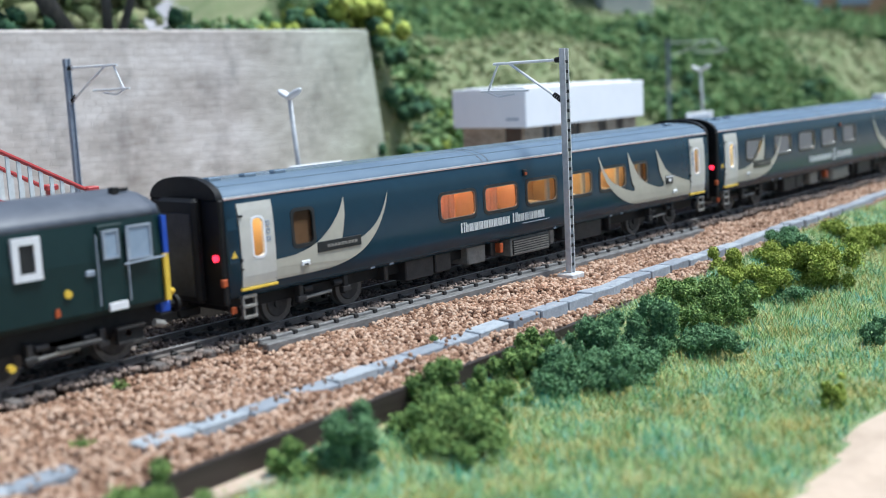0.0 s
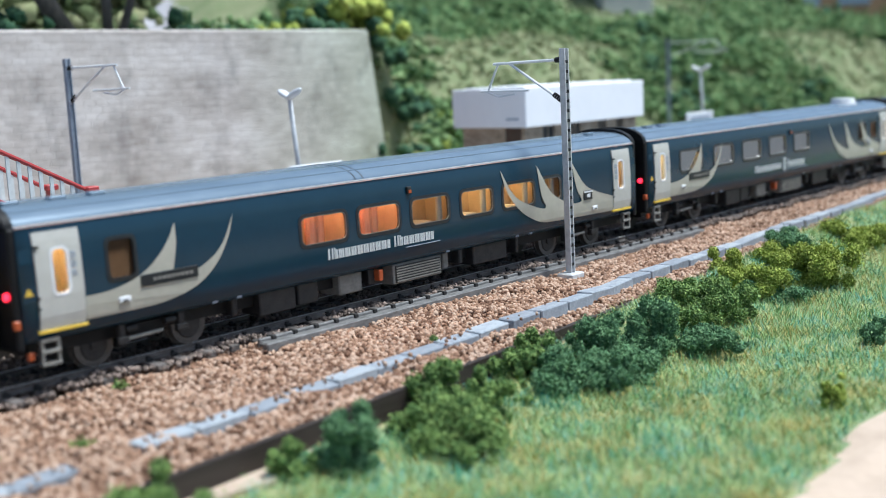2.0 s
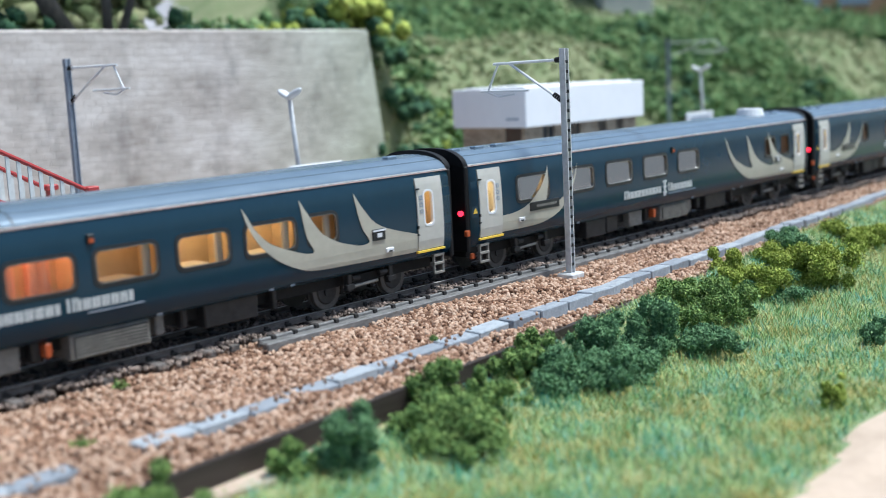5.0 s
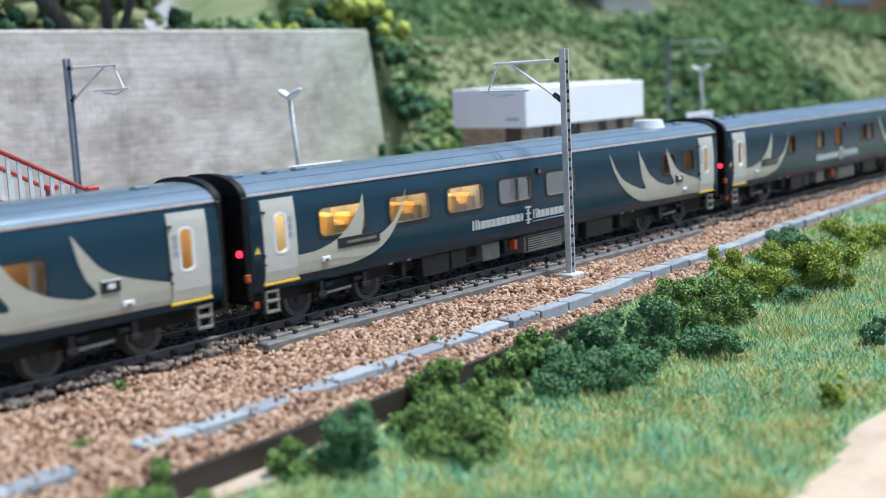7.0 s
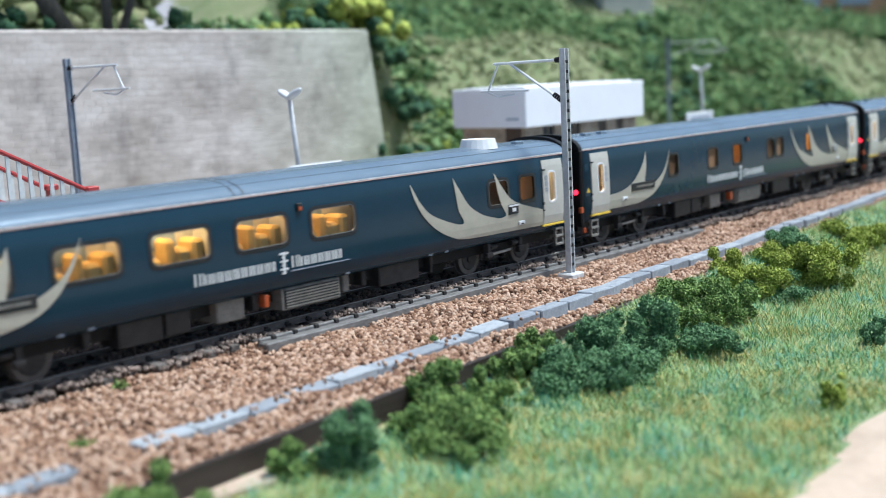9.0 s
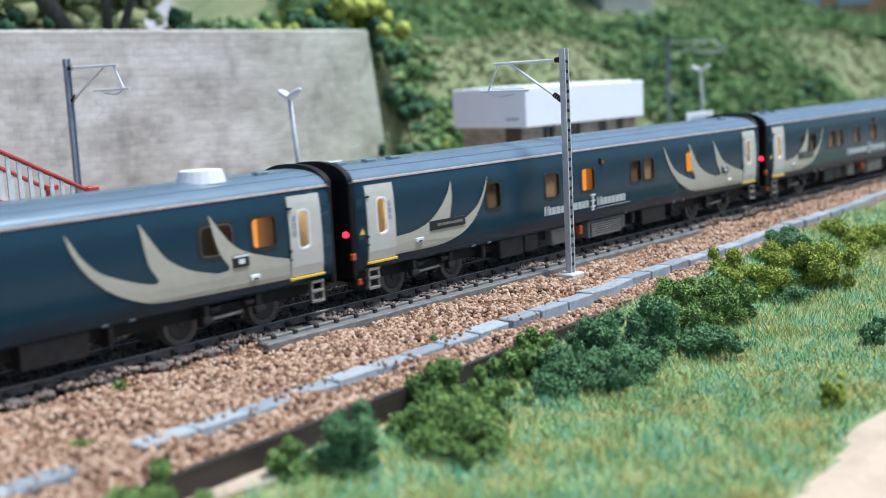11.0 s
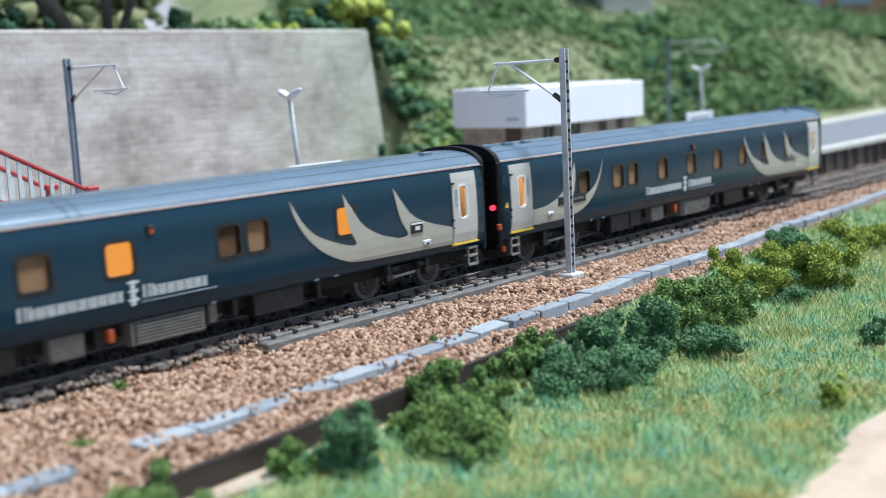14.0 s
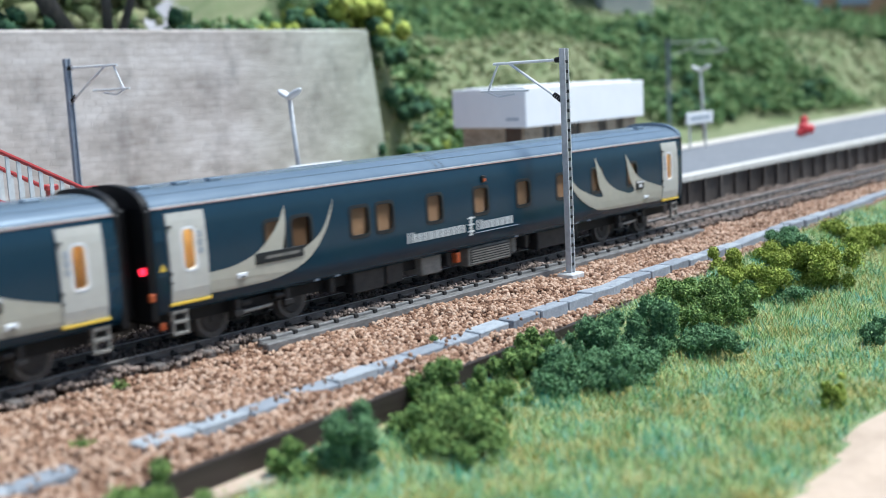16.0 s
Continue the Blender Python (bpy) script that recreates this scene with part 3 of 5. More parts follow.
DG, MG, YG = "dark green foam foliage bush on the grass bank", "mid green foam foliage bush on the grass bank", "yellow green foam foliage bush on the grass bank"
for (x, y, r, h, m, words) in (
        (-0.0335, -0.0785, 0.0058, 0.0185, LEAFD, DG), (0.0114, -0.0672, 0.0064, 0.018, LEAFM, MG),
        (-0.0025, -0.0819, 0.0106, 0.0146, LEAFM, MG), (-0.0354, -0.0757, 0.0053, 0.0069, LEAFD, DG),
        (0.0556, -0.0644, 0.0051, 0.0145, LEAFM, MG), (0.0456, -0.065, 0.0049, 0.0115, LEAFM, MG),
        (0.0508, -0.0787, 0.0089, 0.0133, LEAFD, DG), (0.0806, -0.0695, 0.0075, 0.0144, LEAFD, DG),
        (0.0631, -0.0851, 0.0082, 0.0135, LEAFD, DG), (0.0998, -0.0771, 0.0077, 0.0202, LEAFD, DG),
        (0.0782, -0.0842, 0.0068, 0.0105, LEAFD, DG), (0.148, -0.0598, 0.0071, 0.0103, LEAFM, MG),
        (0.1288, -0.0674, 0.0068, 0.0119, LEAFM, MG), (0.1531, -0.0704, 0.0091, 0.0144, LEAFM, MG),
        (0.1126, -0.0861, 0.0091, 0.0112, LEAFD, DG), (0.1958, -0.0549, 0.0056, 0.0124, LEAFY, YG),
        (0.1895, -0.0633, 0.0092, 0.0132, LEAFY, YG), (0.2296, -0.0622, 0.0105, 0.0153, LEAFY, YG),
        (0.2264, -0.0766, 0.0096, 0.0195, LEAFY, YG), (0.2013, -0.0711, 0.0121, 0.0111, LEAFD, DG),
        (0.261, -0.0494, 0.0087, 0.0088, LEAFD, DG), (0.314, -0.057, 0.0119, 0.012, LEAFY, YG),
        (0.3249, -0.0662, 0.008, 0.0107, LEAFY, YG), (0.1512, -0.1301, 0.0046, 0.0121, LEAFD, DG),
        (0.0783, -0.1471, 0.0026, 0.0125, LEAFY, "small yellow green tuft standing in the grass"), (-0.0887, -0.0737, 0.0073, 0.0129, LEAFM, MG),
        (-0.0465, -0.071, 0.0039, 0.0115, LEAFM, MG), (-0.0088, -0.0927, 0.0061, 0.0071, LEAFM, MG),
        (0.0209, -0.0739, 0.0069, 0.0095, LEAFM, MG), (-0.0405, -0.0706, 0.0033, 0.0055, LEAFD, DG)):
    bush(x, y, r, h, m, words)

# ---- bank foliage behind ----
kinds = []
for i in range(9):
    m = (FARD, FARM, FARD, FARM, FARD, FARM, LEAFY, FARD, FARM)[i]
    kinds.append((bush_mesh("shrub", 0.024, 0.030 if i % 2 else 0.022, 420, 0.0036, m, 7, OCTA), m))


def shrub(x, y, scale, k, words, z=None):
    me, m = kinds[k]
    ob = part_mesh("shrub", me, m)
    ob.location = (x, y, (float(height(x, y)) if z is None else z) - 0.003)
    ob.rotation_euler = (0, 0, rng.random() * 6.28)
    ob.scale = (scale, scale, scale * (0.8 + 0.5 * rng.random()))
    return tagged(ob, label=words, category="shrub", group="shrubs on the bank")


names = {0: "dark green foam shrub on the wooded bank", 1: "mid green foam shrub on the wooded bank", 6: "yellow green foam shrub on the wooded bank"}
made = 0
rest_v, rest_f, rest_n = [], [], 0
for i in range(3400):
    x, y = 0.42 + 2.0 * rng.random(), 0.37 + 1.0 * rng.random() ** 1.4
    patch = math.sin(x * 9 + y * 5 + 0.6) + 0.8 * math.sin(y * 17 - x * 6) + 0.5 * math.sin(x * 23) + 0.35 * sm(0.9, 1.3, x)
    if patch < rng.random() * 1.2 - 0.55 or float(height(x, y)) < 0.004 or y > 0.60 + (x - 0.42) * 0.9:
        continue
    k = int(rng.integers(0, 9))
    k = 1 if k == 6 and rng.random() < 0.85 else k
    sc = 0.5 + 0.75 * rng.random() ** 2 + 0.3 * (y > 0.8)
    if made < 290:
        made += 1
        shrub(x, y, sc, k, names[6] if k == 6 else names[k % 2])
    else:
        n = 90
        d = rng.normal(size=(n, 3)) * np.array([0.016, 0.016, 0.011]) * sc
        d[:, 2] = np.abs(d[:, 2])
        v, f = scatter(OCTA, d + np.array([x, y, float(height(x, y)) - 0.002]), 0.0036 * (0.5 + rng.random(n)), jag=0.45)
        rest_v.append(v), rest_f.append(f + rest_n)
        rest_n += len(v)
tagged(raw("undergrowth", np.concatenate(rest_v), np.concatenate(rest_f), FARM, label="dense mid green undergrowth on the far bank", kind="stuff"), category="undergrowth")
n = 26000
px_, py_ = 0.40 + 1.9 * rng.random(n) ** 1.3, 0.345 + 0.95 * rng.random(n) ** 1.3
hz_ = height(px_, py_)
ok = (hz_ > 0.0) & (py_ < 0.60 + (px_ - 0.40) * 0.9)
v, f = scatter(OCTA, np.stack([px_, py_, hz_ + 0.002], 1)[ok], 0.0036 * (0.4 + rng.random(int(ok.sum()))), jag=0.5)
tagged(raw("ground_cover", v, f, OLIVE, label="rough olive ground cover over the far bank", kind="stuff"), category="ground cover")
for x, s, k in ((0.118, 0.55, 0), (0.135, 0.6, 2), (0.155, 0.55, 0), (0.235, 0.5, 3), (0.255, 0.75, 0), (0.27, 0.6, 5), (0.305, 0.55, 1), (0.32, 0.5, 3), (0.345, 0.45, 6), (0.36, 0.5, 6), (0.405, 1.0, 6), (0.418, 1.25, 6), (0.428, 1.0, 6), (0.385, 0.8, 2), (0.41, 1.1, 0)):
    shrub(x, 0.376 + 0.012 * rng.random(), s, k, "foam shrub growing along the top of the wall", 0.1095)
for x, y, s, k in ((0.428, 0.352, 0.7, 0), (0.438, 0.350, 0.8, 2), (0.446, 0.356, 0.7, 4), (0.436, 0.362, 0.8, 0), (0.452, 0.366, 0.7, 1), (0.424, 0.346, 0.6, 7), (0.443, 0.348, 0.9, 6), (0.462, 0.352, 0.85, 6), (0.450, 0.36, 0.9, 0), (0.476, 0.362, 0.8, 2), (0.465, 0.375, 0.9, 4), (0.402, 0.335, 0.75, 6), (0.425, 0.33, 0.7, 6), (0.40, 0.352, 0.7, 0), (0.445, 0.34, 0.6, 1), (0.412, 0.37, 0.8, 2)):
    shrub(x, y, s, k, "foam shrub at the foot of the wall end")


# ---- trees behind the wall ----
def tree(x, y, z, h, lean, r, material):
    t = empty("tree", pose(x, y, z), label="bare trunked model tree with a green crown", category="tree", group="trees behind the wall")
    bm = bmesh.new()
    top = Vector((lean * h, 0, h * 0.6))
    rod(bm, (0, 0, -0.004), top * 0.5, r, r * 0.75)
    rod(bm, top * 0.5, top, r * 0.75, r * 0.5)
    for i in range(6):
        a = i * 1.1 + x * 50
        s = top * (0.45 + 0.09 * i)
        rod(bm, s, s + Vector((math.cos(a) * h * 0.25, math.sin(a) * h * 0.25, h * 0.22)), r * 0.4, r * 0.12, 6)
    part("trunk", bm, BARK, t, smooth=True)
    n, L = 1300, 12
    c = np.array([(math.cos(i * 2.4) * h * 0.22, math.sin(i * 2.4) * h * 0.22, h * (0.55 + 0.4 * rng.random())) for i in range(L)]) + np.array(top) * [1, 1, 0]
    k = rng.integers(0, L, n)
    d = rng.normal(size=(n, 3))
    d /= np.linalg.norm(d, axis=1)[:, None]
    v, f = scatter(OCTA, c[k] + d * (h * 0.15 * (0.4 + 0.7 * rng.random(n)))[:, None], 0.0032 * (0.5 + rng.random(n)), jag=0.4)
    raw("crown", v, f, material, t)
    return t


tree(0.188, 0.385, 0.1045, 0.16, -0.41, 0.0070, FARD)
tree(0.2107, 0.385, 0.1045, 0.17, 0.0, 0.0036, FARM)
tree(0.2165, 0.385, 0.1045, 0.17, 0.25, 0.0032, FARD)
tree(0.425, 0.40, 0.104, 0.12, 0.0, 0.0045, LEAFM)
n = 5200
px_, py_ = -0.12 + 0.50 * rng.random(n), 0.56 + 0.16 * rng.random(n)
pz_ = 0.104 + 0.11 * rng.random(n) * (0.75 + 0.25 * np.sin(px_ * 31) * np.sin(px_ * 13 + 1))
v, f = scatter(OCTA, np.stack([px_, py_, pz_], 1), 0.0062 * (0.5 + rng.random(n)), jag=0.45)
tagged(raw("hedge", v, f, OLIVE, label="tall olive green hedge behind the retaining wall", kind="stuff"), category="hedge")
tree(0.10, 0.43, 0.1045, 0.12, 0.1, 0.004, LEAFD)

# ---- station building ----
bld = empty("station_building", pose(0.3375, 0.150, PZ), label="small stone waiting room with white flat roof fascia", category="building")
for x0, x1 in ((0.004, 0.022), (0.034, 0.052), (0.062, 0.083), (0.092, 0.104), (0.112, 0.128)):
    part("wall_pier", boxed(x0, x1, 0.004, 0.007, 0.011, 0.031, 0.0002), STONE, bld, "tan stone wall pier")
part("wall_base", boxed(0.004, 0.128, 0.004, 0.007, -0.001, 0.011), STONE, bld, "tan stone wall under the windows")
part("end_wall", boxed(0.004, 0.007, 0.0195, 0.050, -0.001, 0.031), STONE, bld, "tan stone end wall")
part("end_wall", boxed(0.125, 0.128, 0.007, 0.050, -0.001, 0.031), STONE, bld, "tan stone end wall")
part("rear_wall", boxed(0.004, 0.128, 0.050, 0.053, -0.001, 0.031), STONE, bld, "tan stone rear wall")
part("door", boxed(0.005, 0.0065, 0.0072, 0.0195, -0.0005, 0.0308), DOORB, bld, "dark brown door")
for x0, x1 in ((0.022, 0.034), (0.052, 0.062), (0.083, 0.092), (0.104, 0.112)):
    w = part("window", boxed(x0, x1, 0.0052, 0.0060, 0.011, 0.031), FRAME, bld, "dark window")
    part("mullion", boxed((x0 + x1) / 2 - 0.0004, (x0 + x1) / 2 + 0.0004, 0.0046, 0.0051, 0.011, 0.031), STONE, w)
part("fascia", boxed(0, 0.132, 0, 0.0575, 0.0282, 0.0520, 0.0004), FASCIA, bld, "white card roof fascia")
bm = bmesh.new()
box(bm, 0.006, 0.126, 0.006, 0.051, 0.0517, 0.0527)
part("roof", bm, FASCIA, bld)
bm = bmesh.new()
for k in range(5):
    box(bm, -0.00025, 0.0001, 0.0058 + 0.0019 * k, 0.0072 + 0.0019 * k, 0.0327, 0.0340)
part("sign_lettering", bm, WINB, bld, "small unreadable grey lettering", kind="stuff")


# ---- lamps, boards, masts ----
def lamp(x, y, z1):
    t = empty("platform_lamp", pose(x, y, PZ), label="white double headed platform lamp on grey post", category="lamp", group="platform lamps")
    h = z1 - PZ
    bm = rod(bmesh.new(), (0.0026, 0, 0), (-0.0022, 0, h), 0.00135, 0.0011, 10)
    part("post", bm, GALV, t, smooth=True)
    for s in (-1, 1):
        bm = bmesh.new()
        bmesh.ops.create_uvsphere(bm, u_segments=12, v_segments=8, radius=1, matrix=Matrix.LocRotScale((-0.0022 + s * 0.001, s * 0.0046, h + 0.0014), Euler((s * 0.45, 0, 0)), (0.0024, 0.0052 - 0.0006 * s, 0.0015)))
        part("lamp_head", bm, WHITE, t, "white plastic lamp head", smooth=True)
    return t


lamp(0.156, 0.15, 0.0680)
lamp(0.632, 0.195, 0.0700)


def name_board(x0, x1, y, z0, z1):
    t = empty("station_board", pose((x0 + x1) / 2, y, PZ), label="white station name board on two grey posts", category="sign", group="station boards")
    w = (x1 - x0) / 2
    part("board", boxed(-w, w, -0.0008, 0.0008, z0 - PZ, z1 - PZ, 0.0004), WHITE, t)
    for s in (-0.6, 0.6):
        part("post", rod(bmesh.new(), (s * w, 0.0016, 0), (s * w, 0.0016, z1 - PZ - 0.001), 0.0008), GALV, t)
    bm = bmesh.new()
    for k in range(6):
        box(bm, -w * 0.7 + k * w * 0.24, -w * 0.54 + k * w * 0.24, -0.0010, -0.0008, z0 - PZ + 0.003, z0 - PZ + 0.0055)
    part("lettering", bm, WINB, t, "unreadable grey lettering")
    return t


name_board(0.518, 0.556, 0.1452, 0.0320, 0.0405)
name_board(0.142, 0.176, 0.140, 0.0275, 0.0362)


def catenary_mast(x, y, z0, z1, sgn, material, arm=0.034):
    """An H-section post with a bracket reaching over the track; sgn: the way that it reaches."""
    t = empty("catenary_mast", pose(x, y, z0), label="grey metal catenary mast with cantilever bracket over track", category="catenary mast", group="catenary masts")
    h = z1 - z0
    bm = bmesh.new()
    for s in (-1, 1):
        box(bm, s * 0.0011 - 0.0003, s * 0.0011 + 0.0003, -0.0013, 0.0013, 0, h, 0.0001)
    box(bm, -0.0009, 0.0009, -0.0002, 0.0002, 0.0, h)
    part("post", bm, material, t)
    bm = bmesh.new()
    for k in range(22):
        zz = 0.004 + k * (h - 0.006) / 22
        box(bm, -0.0008 if sgn > 0 else -0.0003, 0.0008 if sgn > 0 else 0.0003, -0.00125, -0.0010, zz, zz + 0.0012)
    part("lacing", bm, CHASSIS if sgn > 0 else GALVB, t, "dark slots along the post", kind="stuff")
    part("base", boxed(-0.0042, 0.0042, -0.0036, 0.0036, -0.003, 0.0012, 0.0004), GALV if sgn > 0 else CONC, t, "pale square base plate")
    top, low = h - 0.0042, h - 0.0205
    r = 0.00055
    part("top_tube", rod(bmesh.new(), (0, 0, top), (0, sgn * arm, top - 0.0003), r), WHITE, t, "pale bracket tube")
    part("strut", rod(bmesh.new(), (0, 0, low), (0, sgn * arm * 0.76, top - 0.0006), r), WHITE, t, "pale bracket tube")
    part("drop_tube", rod(bmesh.new(), (0, sgn * arm * 0.93, top - 0.0003), (0, sgn * arm * 1.10, top - 0.0112), r * 0.8), WHITE, t)
    part("registration_arm", rod(bmesh.new(), (0, sgn * arm * 0.50, top - 0.0110), (0, sgn * arm * 1.20, top - 0.0108), r * 0.8), WHITE, t)
    bm = rod(bmesh.new(), (0, sgn * arm * 1.10, top - 0.0112), (0, sgn * arm * 0.95, top - 0.0132), r * 0.7)
    rod(bm, (0, sgn * arm * 0.95, top - 0.0132), (0, sgn * arm * 0.70, top - 0.0122), r * 0.7)
    part("steady_arm", bm, WHITE, t)
    for zz, yy, dz in ((top, 0.0022, 0), (low, 0.0030, 0.0020)):
        bm = bmesh.new()
        for k in range(4):
            f = 0.6 + 0.3 * k
            rod(bm, (0, sgn * yy * f, zz + dz * f), (0, sgn * (yy * f + 0.0005), zz + dz * f + 0.0003 * (dz > 0)), 0.00105, seg=10)
        part("insulator", bm, CHASSIS, t, "dark ribbed insulator")
    return t


catenary_mast(0.1490, -0.0125, -0.0045, 0.0822, 1, GALV)
catenary_mast(0.0805, 0.220, -0.0068, 0.0905, -1, GALVB, 0.041)
catenary_mast(0.930, 0.400, 0.0, 0.1040, -1, GALVB, 0.062)

# ---- footbridge stairs ----
st = empty("footbridge_stairs", pose(0.0, 0.13, PZ), label="grey footbridge stairs with red handrails and pale balusters", category="stairs")


def stair_z(x):
    return (0.0345 - x) * 0.52


for y in (0.0, 0.030):
    part("handrail", rod(bmesh.new(), (0.0320, y, stair_z(0.032) + 0.0215), (-0.12, y, stair_z(-0.12) + 0.0215), 0.0009), REDP, st, "red handrail")
    part("bottom_rail", rod(bmesh.new(), (0.0320, y, stair_z(0.032) + 0.0025), (-0.12, y, stair_z(-0.12) + 0.0025), 0.0008), REDP, st, "red bottom rail")
    for i in range(36):
        x = 0.0285 - 0.0042 * i
        part("baluster", boxed(x - 0.0007, x + 0.0007, y - 0.0004, y + 0.0004, stair_z(x) + 0.0025, stair_z(x) + 0.0212), PALING, st)
    part("newel_post", boxed(0.0305, 0.0335, y - 0.0012, y + 0.0012, 0, 0.0225, 0.0002), REDP, st, "red newel post")
    part("newel_cap", boxed(0.0293, 0.0347, y - 0.0024, y + 0.0024, 0.0225, 0.0250, 0.0005), REDP, st, "red newel cap")
    bm = bmesh.new()
    a = [bm.verts.new(v) for v in ((0.033, y - 0.0006, 0), (-0.12, y - 0.0006, stair_z(-0.12) - 0.004), (-0.12, y - 0.0006, stair_z(-0.12) + 0.001), (0.033, y - 0.0006, 0.002))]
    b = [bm.verts.new((v.co.x, y + 0.0006, v.co.z)) for v in a]
    bm.faces.new(a), bm.faces.new(b[::-1])
    for i in range(4):
        bm.faces.new((a[i], a[(i + 1) % 4], b[(i + 1) % 4], b[i]))
    part("stringer", bm, GEARL, st, "grey stringer")
for i in range(34):
    x = 0.0315 - 0.0046 * i
    part("tread", boxed(x - 0.0046, x, 0.0006, 0.0294, stair_z(x), stair_z(x) + 0.0008), COPING, st)
part("landing_pier", boxed(-0.135, -0.12, -0.002, 0.032, 0, 0.082), GEARL, st)

# ---- far houses on the bank ----
def house(x, y, w, d, h, rz, words, wallm):
    z = float(height(x, y))
    t = empty("house", pose(x, y, z - 0.022, 0, 0, rz), label=words, category="house")
    part("wall", boxed(-w / 2, w / 2, -d / 2, d / 2, 0, h), wallm, t)
    part("roof", boxed(-w / 2 - 0.005, w / 2 + 0.005, -d / 2 - 0.005, d / 2 + 0.005, h, h + 0.008, 0.001), BOARD, t)
    for i in range(3):
        x0 = -w / 2 + (i + 0.18) * w / 3
        part("window", boxed(x0, x0 + w / 3 * 0.64, -d / 2 - 0.002, -d / 2 + 0.001, h * 0.26, h * 0.60), WINB, t, "blue grey window")
    return t


house(2.02, 0.66, 0.30, 0.14, 0.16, -42, "brown brick model house with blue grey windows", BRICK)
house(1.40, 0.76, 0.08, 0.09, 0.14, -42, "pale grey model house among trees", COPING)

# ---- tiny figure on the platform ----
bm = bmesh.new()
for c, s in (((0, 0, 0.0060), (0.0058, 0.0045, 0.0060)), ((0.001, 0, 0.0125), (0.0036, 0.0034, 0.0036)), ((0.0085, -0.002, 0.0050), (0.0046, 0.0030, 0.0040)), ((-0.005, 0.001, 0.003), (0.003, 0.003, 0.003))):
    bmesh.ops.create_icosphere(bm, subdivisions=2, radius=1, matrix=Matrix.LocRotScale(c, None, s))
fig = part("figurine", bm, FIGR, smooth=True)
fig.location = (0.672, 0.127, PZ + 0.0002)
tagged(fig, label="tiny red painted figurine on the platform", category="figurine")

# ---- the train ----
S_T = [(0, 0.0), (0.5, 0.0155), (1, 0.0328), (1.5, 0.0481), (2, 0.0650), (2.5, 0.0801), (3, 0.0975), (3.5, 0.1175), (4, 0.1424), (4.2, 0.1517), (6.3, 0.2463), (6.5, 0.2566),
       (7, 0.2888), (7.5, 0.3174), (8, 0.3521), (8.5, 0.3801), (9, 0.4121), (9.2, 0.4242), (11.3, 0.5642), (11.5, 0.5792), (12, 0.6188), (12.5, 0.6543), (13, 0.6920),
       (13.5, 0.7255), (14, 0.7636), (14.5, 0.7972), (15, 0.8349), (15.5, 0.8690), (16, 0.9175)]
ST, SV = np.array([a for a, b in S_T]), np.array([b for a, b in S_T])
PITCH = 0.2975
X0, X1 = -0.0038, 0.2818
PROF_Z = np.array([0.0112, 0.0118, 0.0132, 0.0170, 0.0220, 0.0270, 0.0320, 0.0360, 0.0390, 0.0412])
PROF_Y = np.array([0.0034, 0.0020, 0.0010, 0.0002, 0.0, 0.0, 0.0001, 0.0004, 0.0008, 0.0014])
WIDE = 0.0356


def side_y(z):
    return float(np.interp(z, PROF_Z, PROF_Y))


def side_skin(bm, x0, x1, holes, far=False):
    xs = sorted({x0, x1, *[v for h in holes for v in h[:2]]})
    zs = sorted({*PROF_Z.tolist(), *[v for h in holes for v in h[2:4]]})
    grid = [[bm.verts.new((x, WIDE - side_y(z) if far else side_y(z), z)) for z in zs] for x in xs]
    for i in range(len(xs) - 1):
        for j in range(len(zs) - 1):
            cx, cz = (xs[i] + xs[i + 1]) / 2, (zs[j] + zs[j + 1]) / 2
            if any(h[0] < cx < h[1] and h[2] < cz < h[3] for h in holes):
                continue
            bm.faces.new((grid[i][j], grid[i + 1][j], grid[i + 1][j + 1], grid[i][j + 1]))


def round_rect(x0, x1, z0, z1, r, k=4):
    pts = []
    for cx, cz, a0 in ((x1 - r, z1 - r, 0), (x0 + r, z1 - r, 90), (x0 + r, z0 + r, 180), (x1 - r, z0 + r, 270)):
        for i in range(k + 1):
            a = radians(a0 + 90 * i / k)
            pts.append((cx + r * math.cos(a), cz + r * math.sin(a)))
    return pts


def ring(bm, outer, inner, proud, depth):
    """A frame between two outlines on the coach side, standing proud of it and reaching in."""
    n = len(outer)
    a = [bm.verts.new((x, side_y(z) - proud, z)) for x, z in outer]
    b = [bm.verts.new((x, side_y(z) - proud, z)) for x, z in inner]
    c = [bm.verts.new((x, side_y(z) + depth, z)) for x, z in inner]
    d = [bm.verts.new((x, side_y(z) + 0.0002, z)) for x, z in outer]
    for i in range(n):
        j = (i + 1) % n
        for p, q in ((a, b), (b, c), (d, a)):
            bm.faces.new((p[i], p[j], q[j], q[i]))


def on_side(outline, proud, cuts=(0.016, 0.019, 0.0235, 0.0285, 0.033, 0.036)):
    """A thin raised shape on the coach side, from an outline in x and z."""
    bm = bmesh.new()
    bm.faces.new([bm.verts.new((x, 0, z)) for x, z in outline])
    for z in cuts:
        bmesh.ops.bisect_plane(bm, geom=bm.verts[:] + bm.edges[:] + bm.faces[:], plane_co=(0, 0, z), plane_no=(0, 0, 1))
    for v in bm.verts:
        v.co.y = side_y(v.co.z) - proud
    return bm


